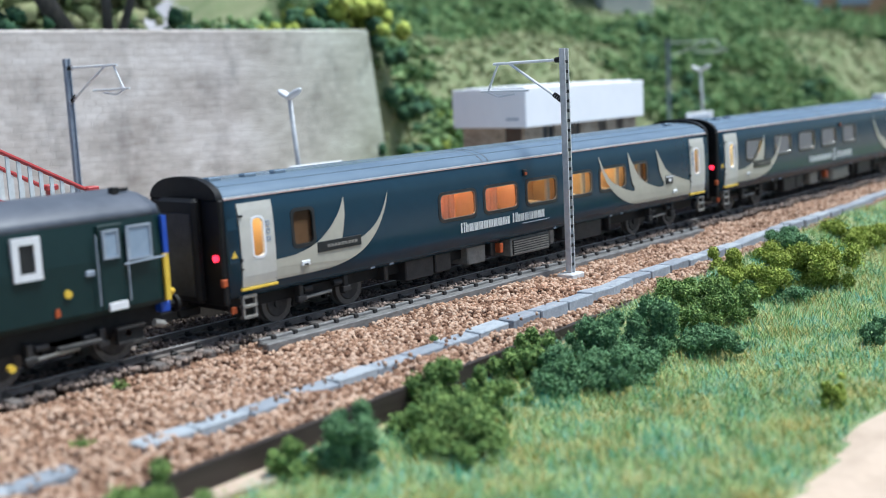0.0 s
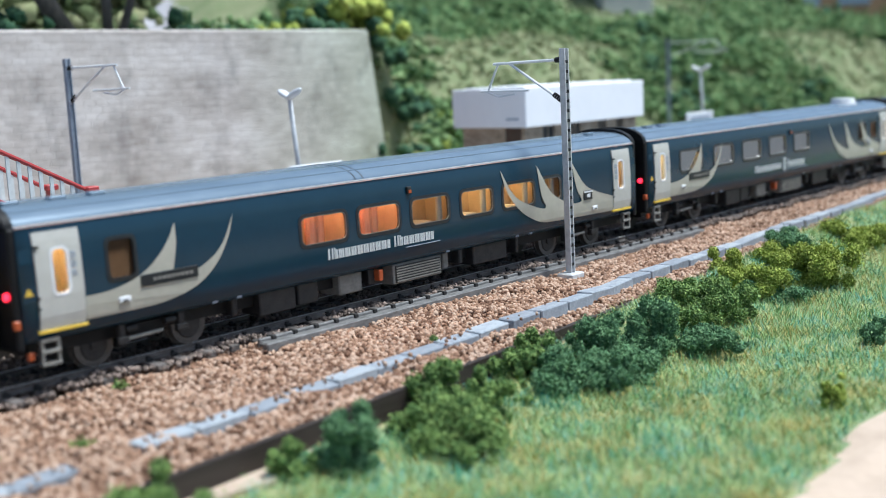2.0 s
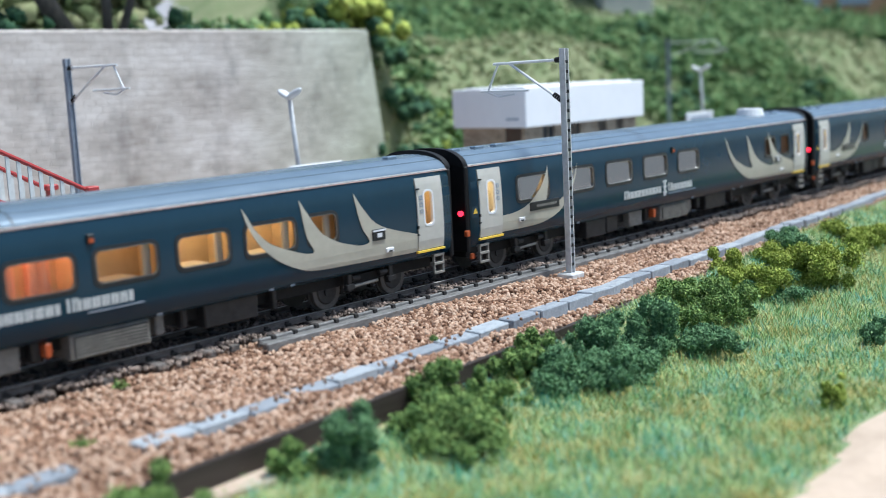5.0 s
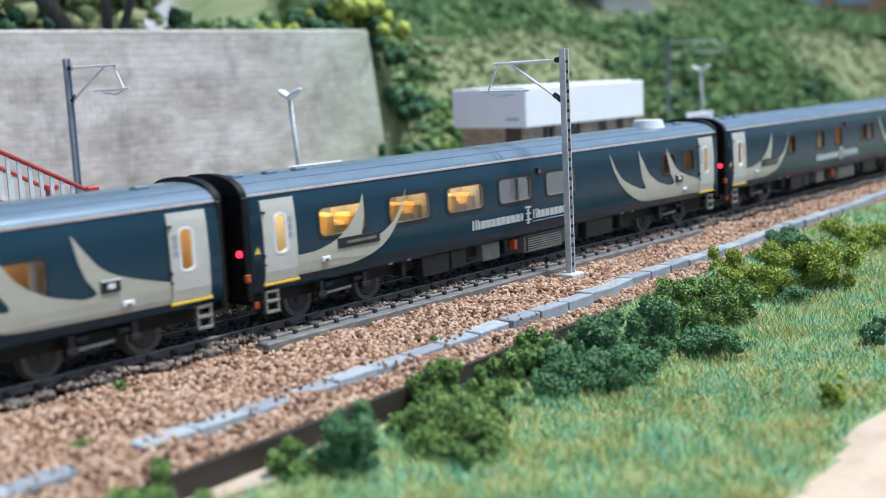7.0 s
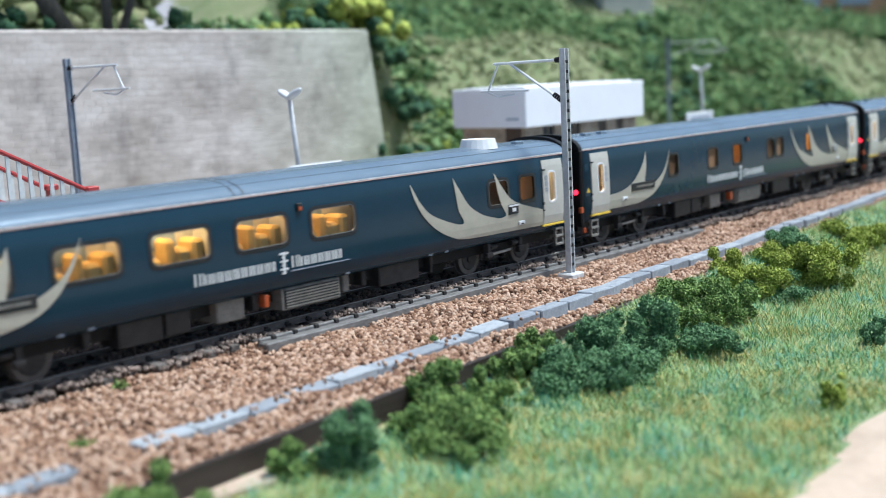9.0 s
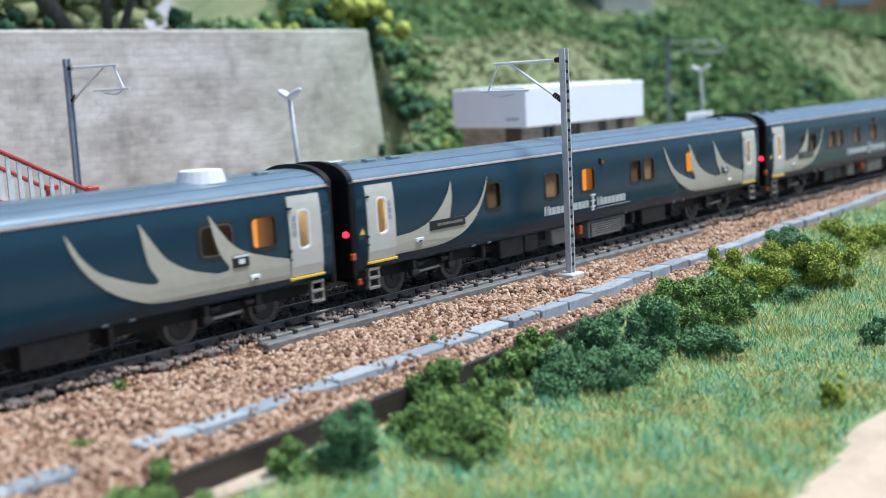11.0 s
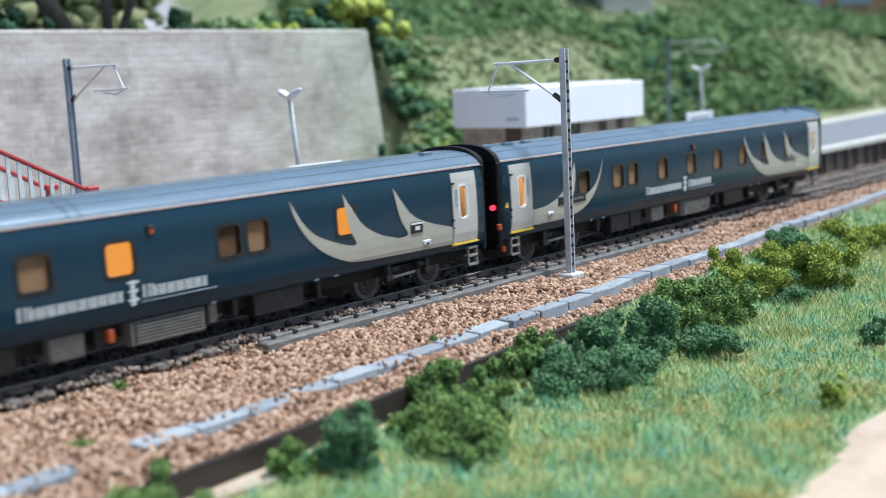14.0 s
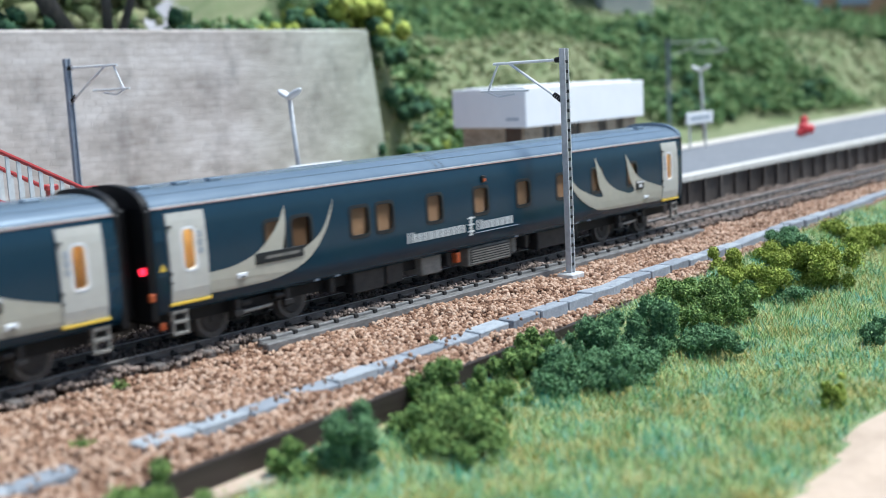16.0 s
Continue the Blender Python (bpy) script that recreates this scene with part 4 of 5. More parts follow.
def spline(pts, k=4):
    """Points rounded off through the given ones."""
    out = []
    P = [pts[0], *pts, pts[-1]]
    for i in range(1, len(P) - 2):
        for j in range(k):
            t = j / k
            out.append(tuple(0.5 * (2 * P[i][a] + (P[i + 1][a] - P[i - 1][a]) * t + (2 * P[i - 1][a] - 5 * P[i][a] + 4 * P[i + 1][a] - P[i + 2][a]) * t * t
                                    + (3 * P[i][a] - P[i - 1][a] - 3 * P[i + 1][a] + P[i + 2][a]) * t ** 3) for a in (0, 1)))
    return out + [pts[-1]]


CRESCENT_L = (spline([(0.0134, 0.0152), (0.0294, 0.0152), (0.0392, 0.0158), (0.0496, 0.0188), (0.0566, 0.0242), (0.0612, 0.0312), (0.0634, 0.0372)])
              + spline([(0.0617, 0.0340), (0.0594, 0.0302), (0.0565, 0.0270), (0.0526, 0.0246), (0.0479, 0.0229), (0.0412, 0.0234)])
              + spline([(0.0412, 0.0245), (0.0420, 0.0277), (0.0428, 0.0316), (0.0430, 0.0374)])
              + spline([(0.0407, 0.0333), (0.0366, 0.0287), (0.0302, 0.0243), (0.0217, 0.0219), (0.0134, 0.0214)]))
CRESCENT_R = (spline([(0.1890, 0.0383), (0.1906, 0.0326), (0.1947, 0.0263), (0.2013, 0.0208), (0.2095, 0.0170), (0.2167, 0.0154), (0.2332, 0.0149), (0.2640, 0.0145)])
              + spline([(0.2640, 0.0207), (0.2508, 0.0241), (0.2434, 0.0273), (0.2387, 0.0321), (0.2346, 0.0378)])
              + spline([(0.2358, 0.0310), (0.2376, 0.0258), (0.2405, 0.0215), (0.2370, 0.0206), (0.2334, 0.0212), (0.2264, 0.0232), (0.2195, 0.0271), (0.2152, 0.0324), (0.2114, 0.0382)])
              + spline([(0.2121, 0.0319), (0.2134, 0.0261), (0.2160, 0.0216), (0.2124, 0.0214), (0.2037, 0.0242), (0.1973, 0.0273), (0.1928, 0.0318)]))


def wheelset(parent, x, r):
    w = empty("wheelset", pose(x, TC, r))
    w.parent = parent
    for s in (-1, 1):
        bm = rod(bmesh.new(), (0, s * 0.0072, 0), (0, s * 0.0092, 0), r, seg=24)
        rod(bm, (0, s * 0.0068, 0), (0, s * 0.0073, 0), r + 0.0006, seg=24)
        part("wheel", bm, WHEELG, w)
        bm = rod(bmesh.new(), (0, s * 0.0092, 0), (0, s * 0.0096, 0), r * 0.72, r * 0.66, seg=20)
        rod(bm, (0, s * 0.0095, 0), (0, s * 0.0101, 0), r * 0.25, seg=10)
        part("wheel_disc", bm, GEARG, w, "dark wheel disc")
    part("axle", rod(bmesh.new(), (0, -0.0072, 0), (0, 0.0072, 0), 0.0012), CHASSIS, w)
    return w


WHEELS = []


def bogie(parent, xc, half, r):
    b = empty("bogie", pose(xc, 0, 0))
    b.parent = parent
    for y in (0.0122, 0.0234):
        bm = boxed(-half - 0.006, half + 0.006, y - 0.0008, y + 0.0008, 0.0062, 0.0088, 0.0004)
        for s in (-1, 1):
            box(bm, s * half - 0.0022, s * half + 0.0022, y - 0.0012, y + 0.0008, 0.0045, 0.0080, 0.0004)
            box(bm, s * half * 0.45 - 0.0006, s * half * 0.45 + 0.0006, y - 0.0018, y, 0.0035, 0.0105)
        part("side_frame", bm, CHASSIS, b)
        yy = 0.0036 if y < 0.018 else WIDE - 0.0036
        part("damper", rod(bmesh.new(), (-half * 0.55, yy, 0.0068), (half * 0.2, yy, 0.0072), 0.00055), GEARL, b, "grey damper")
        for sx in (-1, 1):
            part("bracket", box(boxed(sx * half * 0.62 - 0.0009, sx * half * 0.62 + 0.0009, yy - 0.0004, yy + 0.0022, 0.0052, 0.0112, 0.0002), sx * half * 0.62 - 0.0018, sx * half * 0.62 + 0.0018, yy - 0.0008, yy + 0.0006, 0.0060, 0.0078, 0.0002), GEARG, b, "grey damper bracket")
            part("brake_cylinder", rod(bmesh.new(), (sx * half * 0.30, yy + 0.0008, 0.0094), (sx * half * 0.52, yy + 0.0008, 0.0094), 0.0010, seg=10), GEARG, b)
        part("air_spring", rod(bmesh.new(), (0, y, 0.0085), (0, y, 0.0110), 0.0030, seg=14), GEARG, b)
    part("bolster", boxed(-0.006, 0.006, 0.006, 0.0296, 0.0070, 0.0100), CHASSIS, b)
    for s in (-1, 1):
        WHEELS.append((wheelset(parent, xc + s * half, r), r, xc + s * half))


def window(coach, x0, x1, z0, z1, glow, r=0.0014):
    r = 0.0020 if x1 - x0 > 0.0105 else r
    fr = bmesh.new()
    ring(fr, round_rect(x0 - 0.0010, x1 + 0.0010, z0 - 0.0010, z1 + 0.0010, r + 0.0006), round_rect(x0 + 0.0001, x1 - 0.0001, z0 + 0.0001, z1 - 0.0001, r), 0.00018, 0.0007)
    f = part("window", fr, FRAME, coach, "dark framed window")
    bm = bmesh.new()
    bm.faces.new([bm.verts.new((x, side_y(z) + 0.00045, z)) for x, z in round_rect(x0 - 0.0002, x1 + 0.0002, z0 - 0.0002, z1 + 0.0002, r)])
    p = part("pane", bm, PANED if glow == "x" and z1 - z0 < 0.0107 else PANE, f, "clear glass pane")
    p.visible_shadow = False
    # larger windows: a pale steel ring stands in for the frame's highlight
    if x1 - x0 > 0.0105:
        tr = bmesh.new()
        ring(tr, round_rect(x0, x1, z0, z1, r), round_rect(x0 + 0.00022, x1 - 0.00022, z0 + 0.00022, z1 - 0.00022, r - 0.0002), 0.00026, 0.0003)
        part("edge_highlight", tr, STEEL, f, "thin pale ring for the frame's edge highlight")
    return f


def coach_interior(coach, wins, lining):
    """Corridor wall, floor, ceiling and partitions; each compartment has a light strip, seats, curtains or a blind."""
    bm = boxed(X0 + 0.003, X1 - 0.003, 0.0140, 0.0146, 0.0150, 0.0400)
    box(bm, X0 + 0.003, X1 - 0.003, 0.0016, 0.0140, 0.0150, 0.0156)
    box(bm, X0 + 0.003, X1 - 0.003, 0.0022, 0.0140, 0.0398, 0.0402)
    ws = sorted(wins)
    cuts = [X0 + 0.0034] + [(ws[i][1] + ws[i + 1][0]) / 2 for i in range(len(ws) - 1)] + [X1 - 0.0034]
    for c in cuts:
        box(bm, c - 0.0003, c + 0.0003, 0.0018, 0.0140, 0.0156, 0.0398)
    part("interior", bm, lining, coach, "pale lined interior")
    for w, a, b in zip(ws, cuts[:-1], cuts[1:]):
        mid = (w[0] + w[1]) / 2
        a2, b2 = max(a + 0.001, mid - 0.012), min(b - 0.001, mid + 0.012)
        if w[4] == "o":
            part("interior_light", boxed(w[1] - 0.001, min(b - 0.0006, w[1] + 0.024), 0.0132, 0.0137, 0.0200, 0.0385), GLOW["o"], coach, "amber glowing light panel")
        else:
            part("interior_light", boxed(a2, b2, 0.0040, 0.0120, 0.0393, 0.0397), GLOW[w[4]], coach, "warm glowing ceiling light")
        if w[5] == "seat":
            bm = boxed(w[0] + 0.001, w[0] + 0.0062, 0.004, 0.0125, 0.0156, 0.0272, 0.0012)
            box(bm, w[0] + 0.0090, w[0] + 0.0118, 0.005, 0.0125, 0.0156, 0.0318, 0.0010)
            box(bm, w[0] + 0.0118, w[0] + 0.0170, 0.005, 0.0125, 0.0156, 0.0288, 0.0012)
            box(bm, w[1] - 0.0026, w[1] + 0.0016, 0.004, 0.0125, 0.0156, 0.0310, 0.0010)
            part("seat", bm, SEAT, coach, "amber yellow seats")
            part("corridor_window", boxed(w[0] + 0.003, w[1] - 0.002, 0.0136, 0.0139, 0.0280, 0.0345), WINB, coach, "grey corridor window")
        elif w[5] == "curtain":
            bm = bmesh.new()
            for k in range(5):
                xx = w[0] + 0.0008 + (w[1] - w[0] - 0.003) * k / 5
                if k != 2:
                    rod(bm, (xx + 0.0015, 0.0088 + 0.0005 * (k % 2), 0.0165), (xx + 0.0015, 0.0088 + 0.0005 * (k % 2), 0.0375), 0.0018, seg=8)
            part("curtain", bm, CURTAIN, coach, "salmon pink curtain")
        elif w[5] == "drape":
            for xx in (w[0] + 0.0012, w[1] - 0.0012):
                bm = rod(bmesh.new(), (xx - 0.0006, 0.0034, 0.0200), (xx - 0.0006, 0.0034, 0.0368), 0.0009, seg=8)
                rod(bm, (xx + 0.0006, 0.0038, 0.0200), (xx + 0.0006, 0.0038, 0.0368), 0.0009, seg=8)
                part("drape", bm, DRAPE, coach, "pale window drape")
            part("table", boxed(w[0] + 0.004, w[1] - 0.004, 0.0045, 0.0120, 0.0225, 0.0236, 0.0003), PALEIN, coach)
        elif w[5] == "blind":
            part("blind", boxed(w[0] - 0.0005, w[1] + 0.0005, 0.0012, 0.0015, w[2] - 0.001, w[3] + 0.001), BLIND, coach, "brown pulled down blind")


def coach_door(coach, x0, x1, glow, pad_side):
    out = round_rect(x0 + 0.0001, x1 - 0.0001, 0.0148, 0.0398, 0.0010)
    xm = (x0 + x1) / 2
    wx0, wx1 = xm - 0.0026 - 0.0006 * pad_side, xm + 0.0020 - 0.0006 * pad_side
    bm = bmesh.new()
    inner = round_rect(wx0, wx1, 0.0232, 0.0352, 0.0016)
    # leaf as a ring of quads with the light cut out, over the profile in bands
    zs = [0.0148, 0.0180, 0.0232, 0.0290, 0.0352, 0.0375, 0.0398]
    for z0, z1 in zip(zs[:-1], zs[1:]):
        spans = ((x0, wx0), (wx1, x1)) if 0.0232 <= z0 < 0.0352 else ((x0, x1),)
        for a, b in spans:
            bm.faces.new([bm.verts.new((x, side_y(z) - 0.0005, z)) for x, z in ((a, z0), (b, z0), (b, z1), (a, z1))])
    for xa in (x0, x1):
        for z0, z1 in zip(zs[:-1], zs[1:]):
            bm.faces.new([bm.verts.new((xa, side_y(z) - k, z)) for z, k in ((z0, 0.0005), (z1, 0.0005), (z1, -0.0002), (z0, -0.0002))])
    bmesh.ops.remove_doubles(bm, verts=bm.verts, dist=1e-6)
    d = part("door", bm, DOORG, coach, "silver beige sliding door")
    fr = bmesh.new()
    ring(fr, round_rect(wx0 - 0.0004, wx1 + 0.0004, 0.0228, 0.0356, 0.0019), round_rect(wx0 + 0.0003, wx1 - 0.0003, 0.0235, 0.0349, 0.0014), 0.0006, 0.0006)
    part("window_frame", fr, WHITE, d)
    bm = bmesh.new()
    bm.faces.new([bm.verts.new((x, side_y(z) + 0.0001, z)) for x, z in round_rect(wx0, wx1, 0.0232, 0.0352, 0.0014)])
    p = part("pane", bm, PANE, d)
    p.visible_shadow = False
    px0 = x1 - 0.0032 if pad_side < 0 else x0 + 0.0012
    bm = bmesh.new()
    for k, (za, zb) in enumerate(((0.0322, 0.0338), (0.0298, 0.0314), (0.0276, 0.0290))):
        ring(bm, round_rect(px0, px0 + 0.0015, za, zb, 0.0002, 1), round_rect(px0 + 0.0003, px0 + 0.0012, za + 0.0004, zb - 0.0004, 0.0001, 1), 0.00062, -0.0005)
    part("lettering", bm, GALVB, d, "small grey unreadable lettering")
    part("hinge_dots", box(box(boxed(x0 - 0.0004, x0 + 0.0004, -0.0006, 0, 0.0225, 0.0235), x0 - 0.0004, x0 + 0.0004, -0.0006, 0, 0.0200, 0.0206), x0 - 0.0002, x0 + 0.0012, -0.0006, 0, 0.0358, 0.0364), FRAME, d)
    part("step_edge", boxed(x0 - 0.0006, x1 + 0.0004, -0.0003, 0.0006, 0.0138, 0.0146, 0.0001), YELLOW, coach, "yellow door step edge")
    sx = x0 - 0.0002 if pad_side < 0 else x1 - 0.0052
    bm = bmesh.new()
    for xx in (sx, sx + 0.0046):
        box(bm, xx, xx + 0.0008, 0.0004, 0.0014, 0.0052, 0.0122, 0.0001)
    for zz in (0.0052, 0.0085, 0.0114):
        box(bm, sx, sx + 0.0054, 0.0002, 0.0022, zz, zz + 0.0009, 0.0001)
    part("footstep", bm, GEARL, coach, "light grey metal footstep")


def roof_z(y):
    """Height of the rounded roof over the coach's width."""
    u = (0.0178 - min(y, WIDE - y)) / 0.0164
    return 0.0412 + 0.0054 * max(0.0, 1 - abs(u) ** 2.4) ** (1 / 1.9)


def roof_bm(x0, x1):
    half = [0.0014 + 0.0164 * (1 - math.cos(math.pi / 2 * i / 14)) for i in range(15)]
    sec = [(y, roof_z(y)) for y in half] + [(WIDE - y, roof_z(y)) for y in half[-2::-1]]
    bm = bmesh.new()
    a, b = [bm.verts.new((x0, y, z)) for y, z in sec], [bm.verts.new((x1, y, z)) for y, z in sec]
    for i in range(len(sec) - 1):
        bm.faces.new((a[i], b[i], b[i + 1], a[i + 1]))
    for rim, flip in ((a, 1), (b, -1)):
        bm.faces.new([bm.verts.new(v.co) for v in rim][::flip])
    bm.faces.new((a[0], a[-1], b[-1], b[0]))
    return bm


def coach(k, wins, letters, extra, words):
    c = empty("sleeper_coach", pose(k * PITCH, 0, 0), label=words, category="coach", group="sleeper coaches")
    wins = [tuple(w) for w in wins]
    holes = [(w[0], w[1], w[2], w[3]) for w in wins]
    doors = ((0.0002, 0.0132, -1), (0.2642, 0.2774, 1))
    dh = []
    for x0, x1, s in doors:
        xm = (x0 + x1) / 2
        dh.append((xm - 0.0026 - 0.0006 * s, xm + 0.0020 - 0.0006 * s, 0.0232, 0.0352))
    bm = bmesh.new()
    side_skin(bm, X0, X1, holes + dh)
    side_skin(bm, X0, X1, [], far=True)
    for x in (X0, X1):
        bm.faces.new([bm.verts.new((x, side_y(z), z)) for z in PROF_Z] + [bm.verts.new((x, WIDE - side_y(z), z)) for z in PROF_Z[::-1]])
    bm.faces.new([bm.verts.new(v) for v in ((X0, 0.0034, 0.0112), (X1, 0.0034, 0.0112), (X1, WIDE - 0.0034, 0.0112), (X0, WIDE - 0.0034, 0.0112))])
    bmesh.ops.remove_doubles(bm, verts=bm.verts, dist=1e-6)
    part("body", bm, TEAL, c, "dark teal painted body shell", smooth=True)
    rf = part("roof", roof_bm(X0, X1), ROOF, c, "blue grey ribbed roof", smooth=True)
    for y in (0.0052, WIDE - 0.0052):
        z = roof_z(y)
        part("roof_rib", boxed(X0, X1, y - 0.0002, y + 0.0002, z - 0.0002, z + 0.00014), ROOF, rf)
    for x in (0.115, 0.1185):
        bm = roof_bm(x, x + 0.0005)
        for v in bm.verts:
            v.co.z += 0.00006
        part("roof_joint", bm, FRAME, rf, "dark roof joint")
    for x in (-0.0015, 0.012, 0.024, 0.262):
        part("roof_bracket", boxed(x, x + 0.005, 0.0105, 0.0135, 0.0455, 0.0474, 0.0004), ROOF, rf)
    part("cantrail_stripe", boxed(X0, X1, 0.0010, 0.0020, 0.04115, 0.0414), STRIPE, c, "thin salmon cantrail stripe")
    # gutter coloured pale to carry the white highlight along the roof edge
    part("gutter", boxed(X0, X1, 0.00125, 0.0024, 0.0415, 0.0419), GALV, c, "gutter with its bright highlight put in as pale grey")
    for x0, x1, s in doors:
        coach_door(c, x0, x1, "b", s)
    for w in wins:
        window(c, w[0], w[1], w[2], w[3], w[4])
    coach_interior(c, [(*w[:4], w[4], w[5]) for w in wins] + [(*dh[0], "b", ""), (*dh[1], "m", "")], PALEIN if extra else CREAM)
    part("crescent", on_side(CRESCENT_L, 0.00030), BEIGE, c, "beige painted stag horn crescent")
    part("crescent", on_side(CRESCENT_R, 0.00030), BEIGE, c, "beige painted stag horn crescent")
    pl = part("nameplate", boxed(0.0303, 0.0493, -0.0006, 0.0, 0.0210, 0.0243, 0.0001), FRAME, c, "black nameplate")
    bm = bmesh.new()
    for i in range(9):
        box(bm, 0.0342 + 0.0015 * i, 0.0353 + 0.0015 * i, -0.0008, -0.0006, 0.0222, 0.0231)
    part("lettering", bm, GEARL, pl)
    for xa, za in ((0.0232, 0.0185), (0.2480, 0.0172)):
        h = part("hatch", boxed(xa, xa + 0.0036, -0.0006, 0, za - 0.0007, za + 0.0009, 0.0002), WHITE, c, "small white hatch cover")
        part("slot", boxed(xa + 0.001, xa + 0.0026, -0.0008, -0.0005, za - 0.0005, za), FRAME, h)
    sg = part("sign_plate", boxed(0.2418, 0.2478, -0.0007, 0, 0.0212, 0.0250, 0.0002), FRAME, c, "small black information plate")
    bm = boxed(0.2418, 0.2478, -0.0009, -0.0006, 0.0242, 0.0248)
    box(bm, 0.2437, 0.2459, -0.0009, -0.0006, 0.0222, 0.0236)
    part("lettering", bm, WHITE, sg)
    ml = part("marker_light", boxed(0.1375, 0.1396, -0.0004, 0.0006, 0.0348, 0.0374, 0.0002), FRAME, c, "small marker light")
    part("lens", boxed(0.1379, 0.1392, -0.0007, -0.0003, 0.0352, 0.0363), ORANGE, ml, "orange lens")
    # lettering as plain bars of the letters' size
    bm = bmesh.new()
    xa, xb, gap = letters
    unit = (xb - xa - gap) / 17.4
    x = xa
    for count in (10, 7):
        for i in range(count):
            hgt, wd = (0.0036, unit * 1.0) if i == 0 else (0.0029, unit * 0.78)
            yy, z0 = side_y(0.0195) - 0.00022, 0.0179
            box(bm, x, x + 0.0006, yy, yy + 0.0004, z0, z0 + hgt)
            box(bm, x + wd * 0.55, x + wd * 0.55 + 0.0005, yy, yy + 0.0004, z0, z0 + hgt)
            box(bm, x + wd - 0.0002, x + wd + 0.0002, yy, yy + 0.0004, z0, z0 + hgt)
            x += wd + unit * 0.2
        x += gap
    part("lettering", bm, LETTER, c, "pale bars of painted lettering")
    if gap > 0.004:
        bm = bmesh.new()
        xc = xa + unit * 10.0 + gap * 0.5
        for i in range(6):
            w = (0.0010, 0.0016, 0.0009, 0.0015, 0.0008, 0.0018)[i]
            box(bm, xc - w, xc + w * (0.5 + 0.5 * (i % 2)), -0.0002, 0.0002, 0.0164 + 0.0012 * i, 0.0170 + 0.0012 * i)
        box(bm, xc - 0.0004, xc + 0.0004, -0.00022, 0.0002, 0.0164, 0.0232)
        part("emblem", bm, LETTER, c, "small pale emblem")
    part("underline", boxed(xa + 0.036, xb + 0.002, -0.0002, 0.0004, 0.0168, 0.0170), GALVB, c)
    # warning triangle and end lamps
    tri = on_side([(-0.0034, 0.0240), (-0.0010, 0.0240), (-0.0022, 0.0262)], 0.0002)
    part("warning_triangle", tri, YELLOW, c, "small yellow warning triangle")
    for x, s in ((X0, -1), (X1, 1)):
        g = part("gangway", boxed(x + s * 0.0020, x + s * 0.0054, 0.0088, 0.0268, 0.0105, 0.0418, 0.0010), BLACK, c, "black rubber gangway")
        part("gangway_face", boxed(x + s * 0.0054, x + s * 0.0057, 0.0103, 0.0253, 0.0128, 0.0375, 0.0001), GEARG if s < 0 else BLACK, g, "dark grey gangway end panel")
        bm = roof_bm(x, x + s * 0.0024)
        for v in bm.verts:
            v.co.z = v.co.z + 0.0014 * (v.co.z - 0.0400) / 0.0066
        part("end_hood", bm, BLACK if s < 0 or k < 3 else ROOF, c, "black roof end hood" if s < 0 or k < 3 else "blue grey roof end")
        e = part("end_panel", boxed(x, x + s * 0.0022, 0.0009, WIDE - 0.0009, 0.0100, 0.0414, 0.0005), BLACK, c, "black coach end")
        part("coupler", boxed(x, x + s * 0.0080, 0.0158, 0.0198, 0.0062, 0.0088, 0.0004), CHASSIS, c)
    part("tail_lamp", rod(bmesh.new(), (X0 - 0.0030, 0.0034, 0.0243), (X0 - 0.0020, 0.0034, 0.0243), 0.00105, seg=14), REDLAMP, c, "glowing red tail lamp")
    part("side_lamp", boxed(X0 - 0.0026, X0 - 0.0008, 0.0006, 0.0022, 0.0158, 0.0182, 0.0003), ORANGE, c, "orange end lamp")
    part("side_lamp", boxed(X0 + 0.0010, X0 + 0.0030, 0.0020, 0.0032, 0.0070, 0.0092, 0.0003), ORANGE, c, "orange reflector")
    # underframe equipment
    part("underframe", boxed(X0 + 0.004, X1 - 0.004, 0.0075, 0.0281, 0.0070, 0.0115), CHASSIS, c, "dark underframe")
    for x0, x1, z0, m, nm in ((0.0745, 0.0890, 0.0040, GEARG, "equipment_box"), (0.0900, 0.0985, 0.0045, GEARG, "equipment_box"), (0.1078, 0.1182, 0.0046, GEARL, "equipment_box"),
                              (0.1215, 0.1240, 0.0060, GEARG, "equipment_box"), (0.1590, 0.1620, 0.0055, GEARL, "equipment_box"), (0.1760, 0.1960, 0.0042, GEARG, "equipment_box"),
                              (0.0640, 0.0660, 0.0060, GEARG, "bracket"), (0.1680, 0.1700, 0.0060, GEARG, "bracket"), (0.2020, 0.2035, 0.0050, GEARG, "bracket")):
        part(nm, boxed(x0, x1, 0.0042, 0.0140, z0, 0.0113, 0.0004), m, c)
    part("isolator", boxed(0.1238, 0.1258, 0.0016, 0.0044, 0.0070, 0.0108, 0.0003), ORANGE, c, "orange isolator box")
    lv = part("louvre_box", boxed(0.1315, 0.1562, 0.0026, 0.0150, 0.0044, 0.0113, 0.0003), GEARL, c, "grey louvred box")
    for i in range(6):
        part("slat", boxed(0.1327, 0.1550, 0.0019, 0.0027, 0.0052 + 0.00092 * i, 0.0056 + 0.00092 * i), GEARL, lv)
    part("louvre_recess", boxed(0.1325, 0.1552, 0.0022, 0.0026, 0.0050, 0.0107), FRAME, lv)
    for x in (0.055, 0.064, 0.1985, 0.207, 0.158):
        part("label_patch", boxed(x, x + 0.0018, side_y(0.0122) - 0.0002, side_y(0.0122) + 0.0003, 0.0118, 0.0125), GALVB, c, "tiny pale data panel")
    bogie(c, 0.0353, 0.0156, 0.0060)
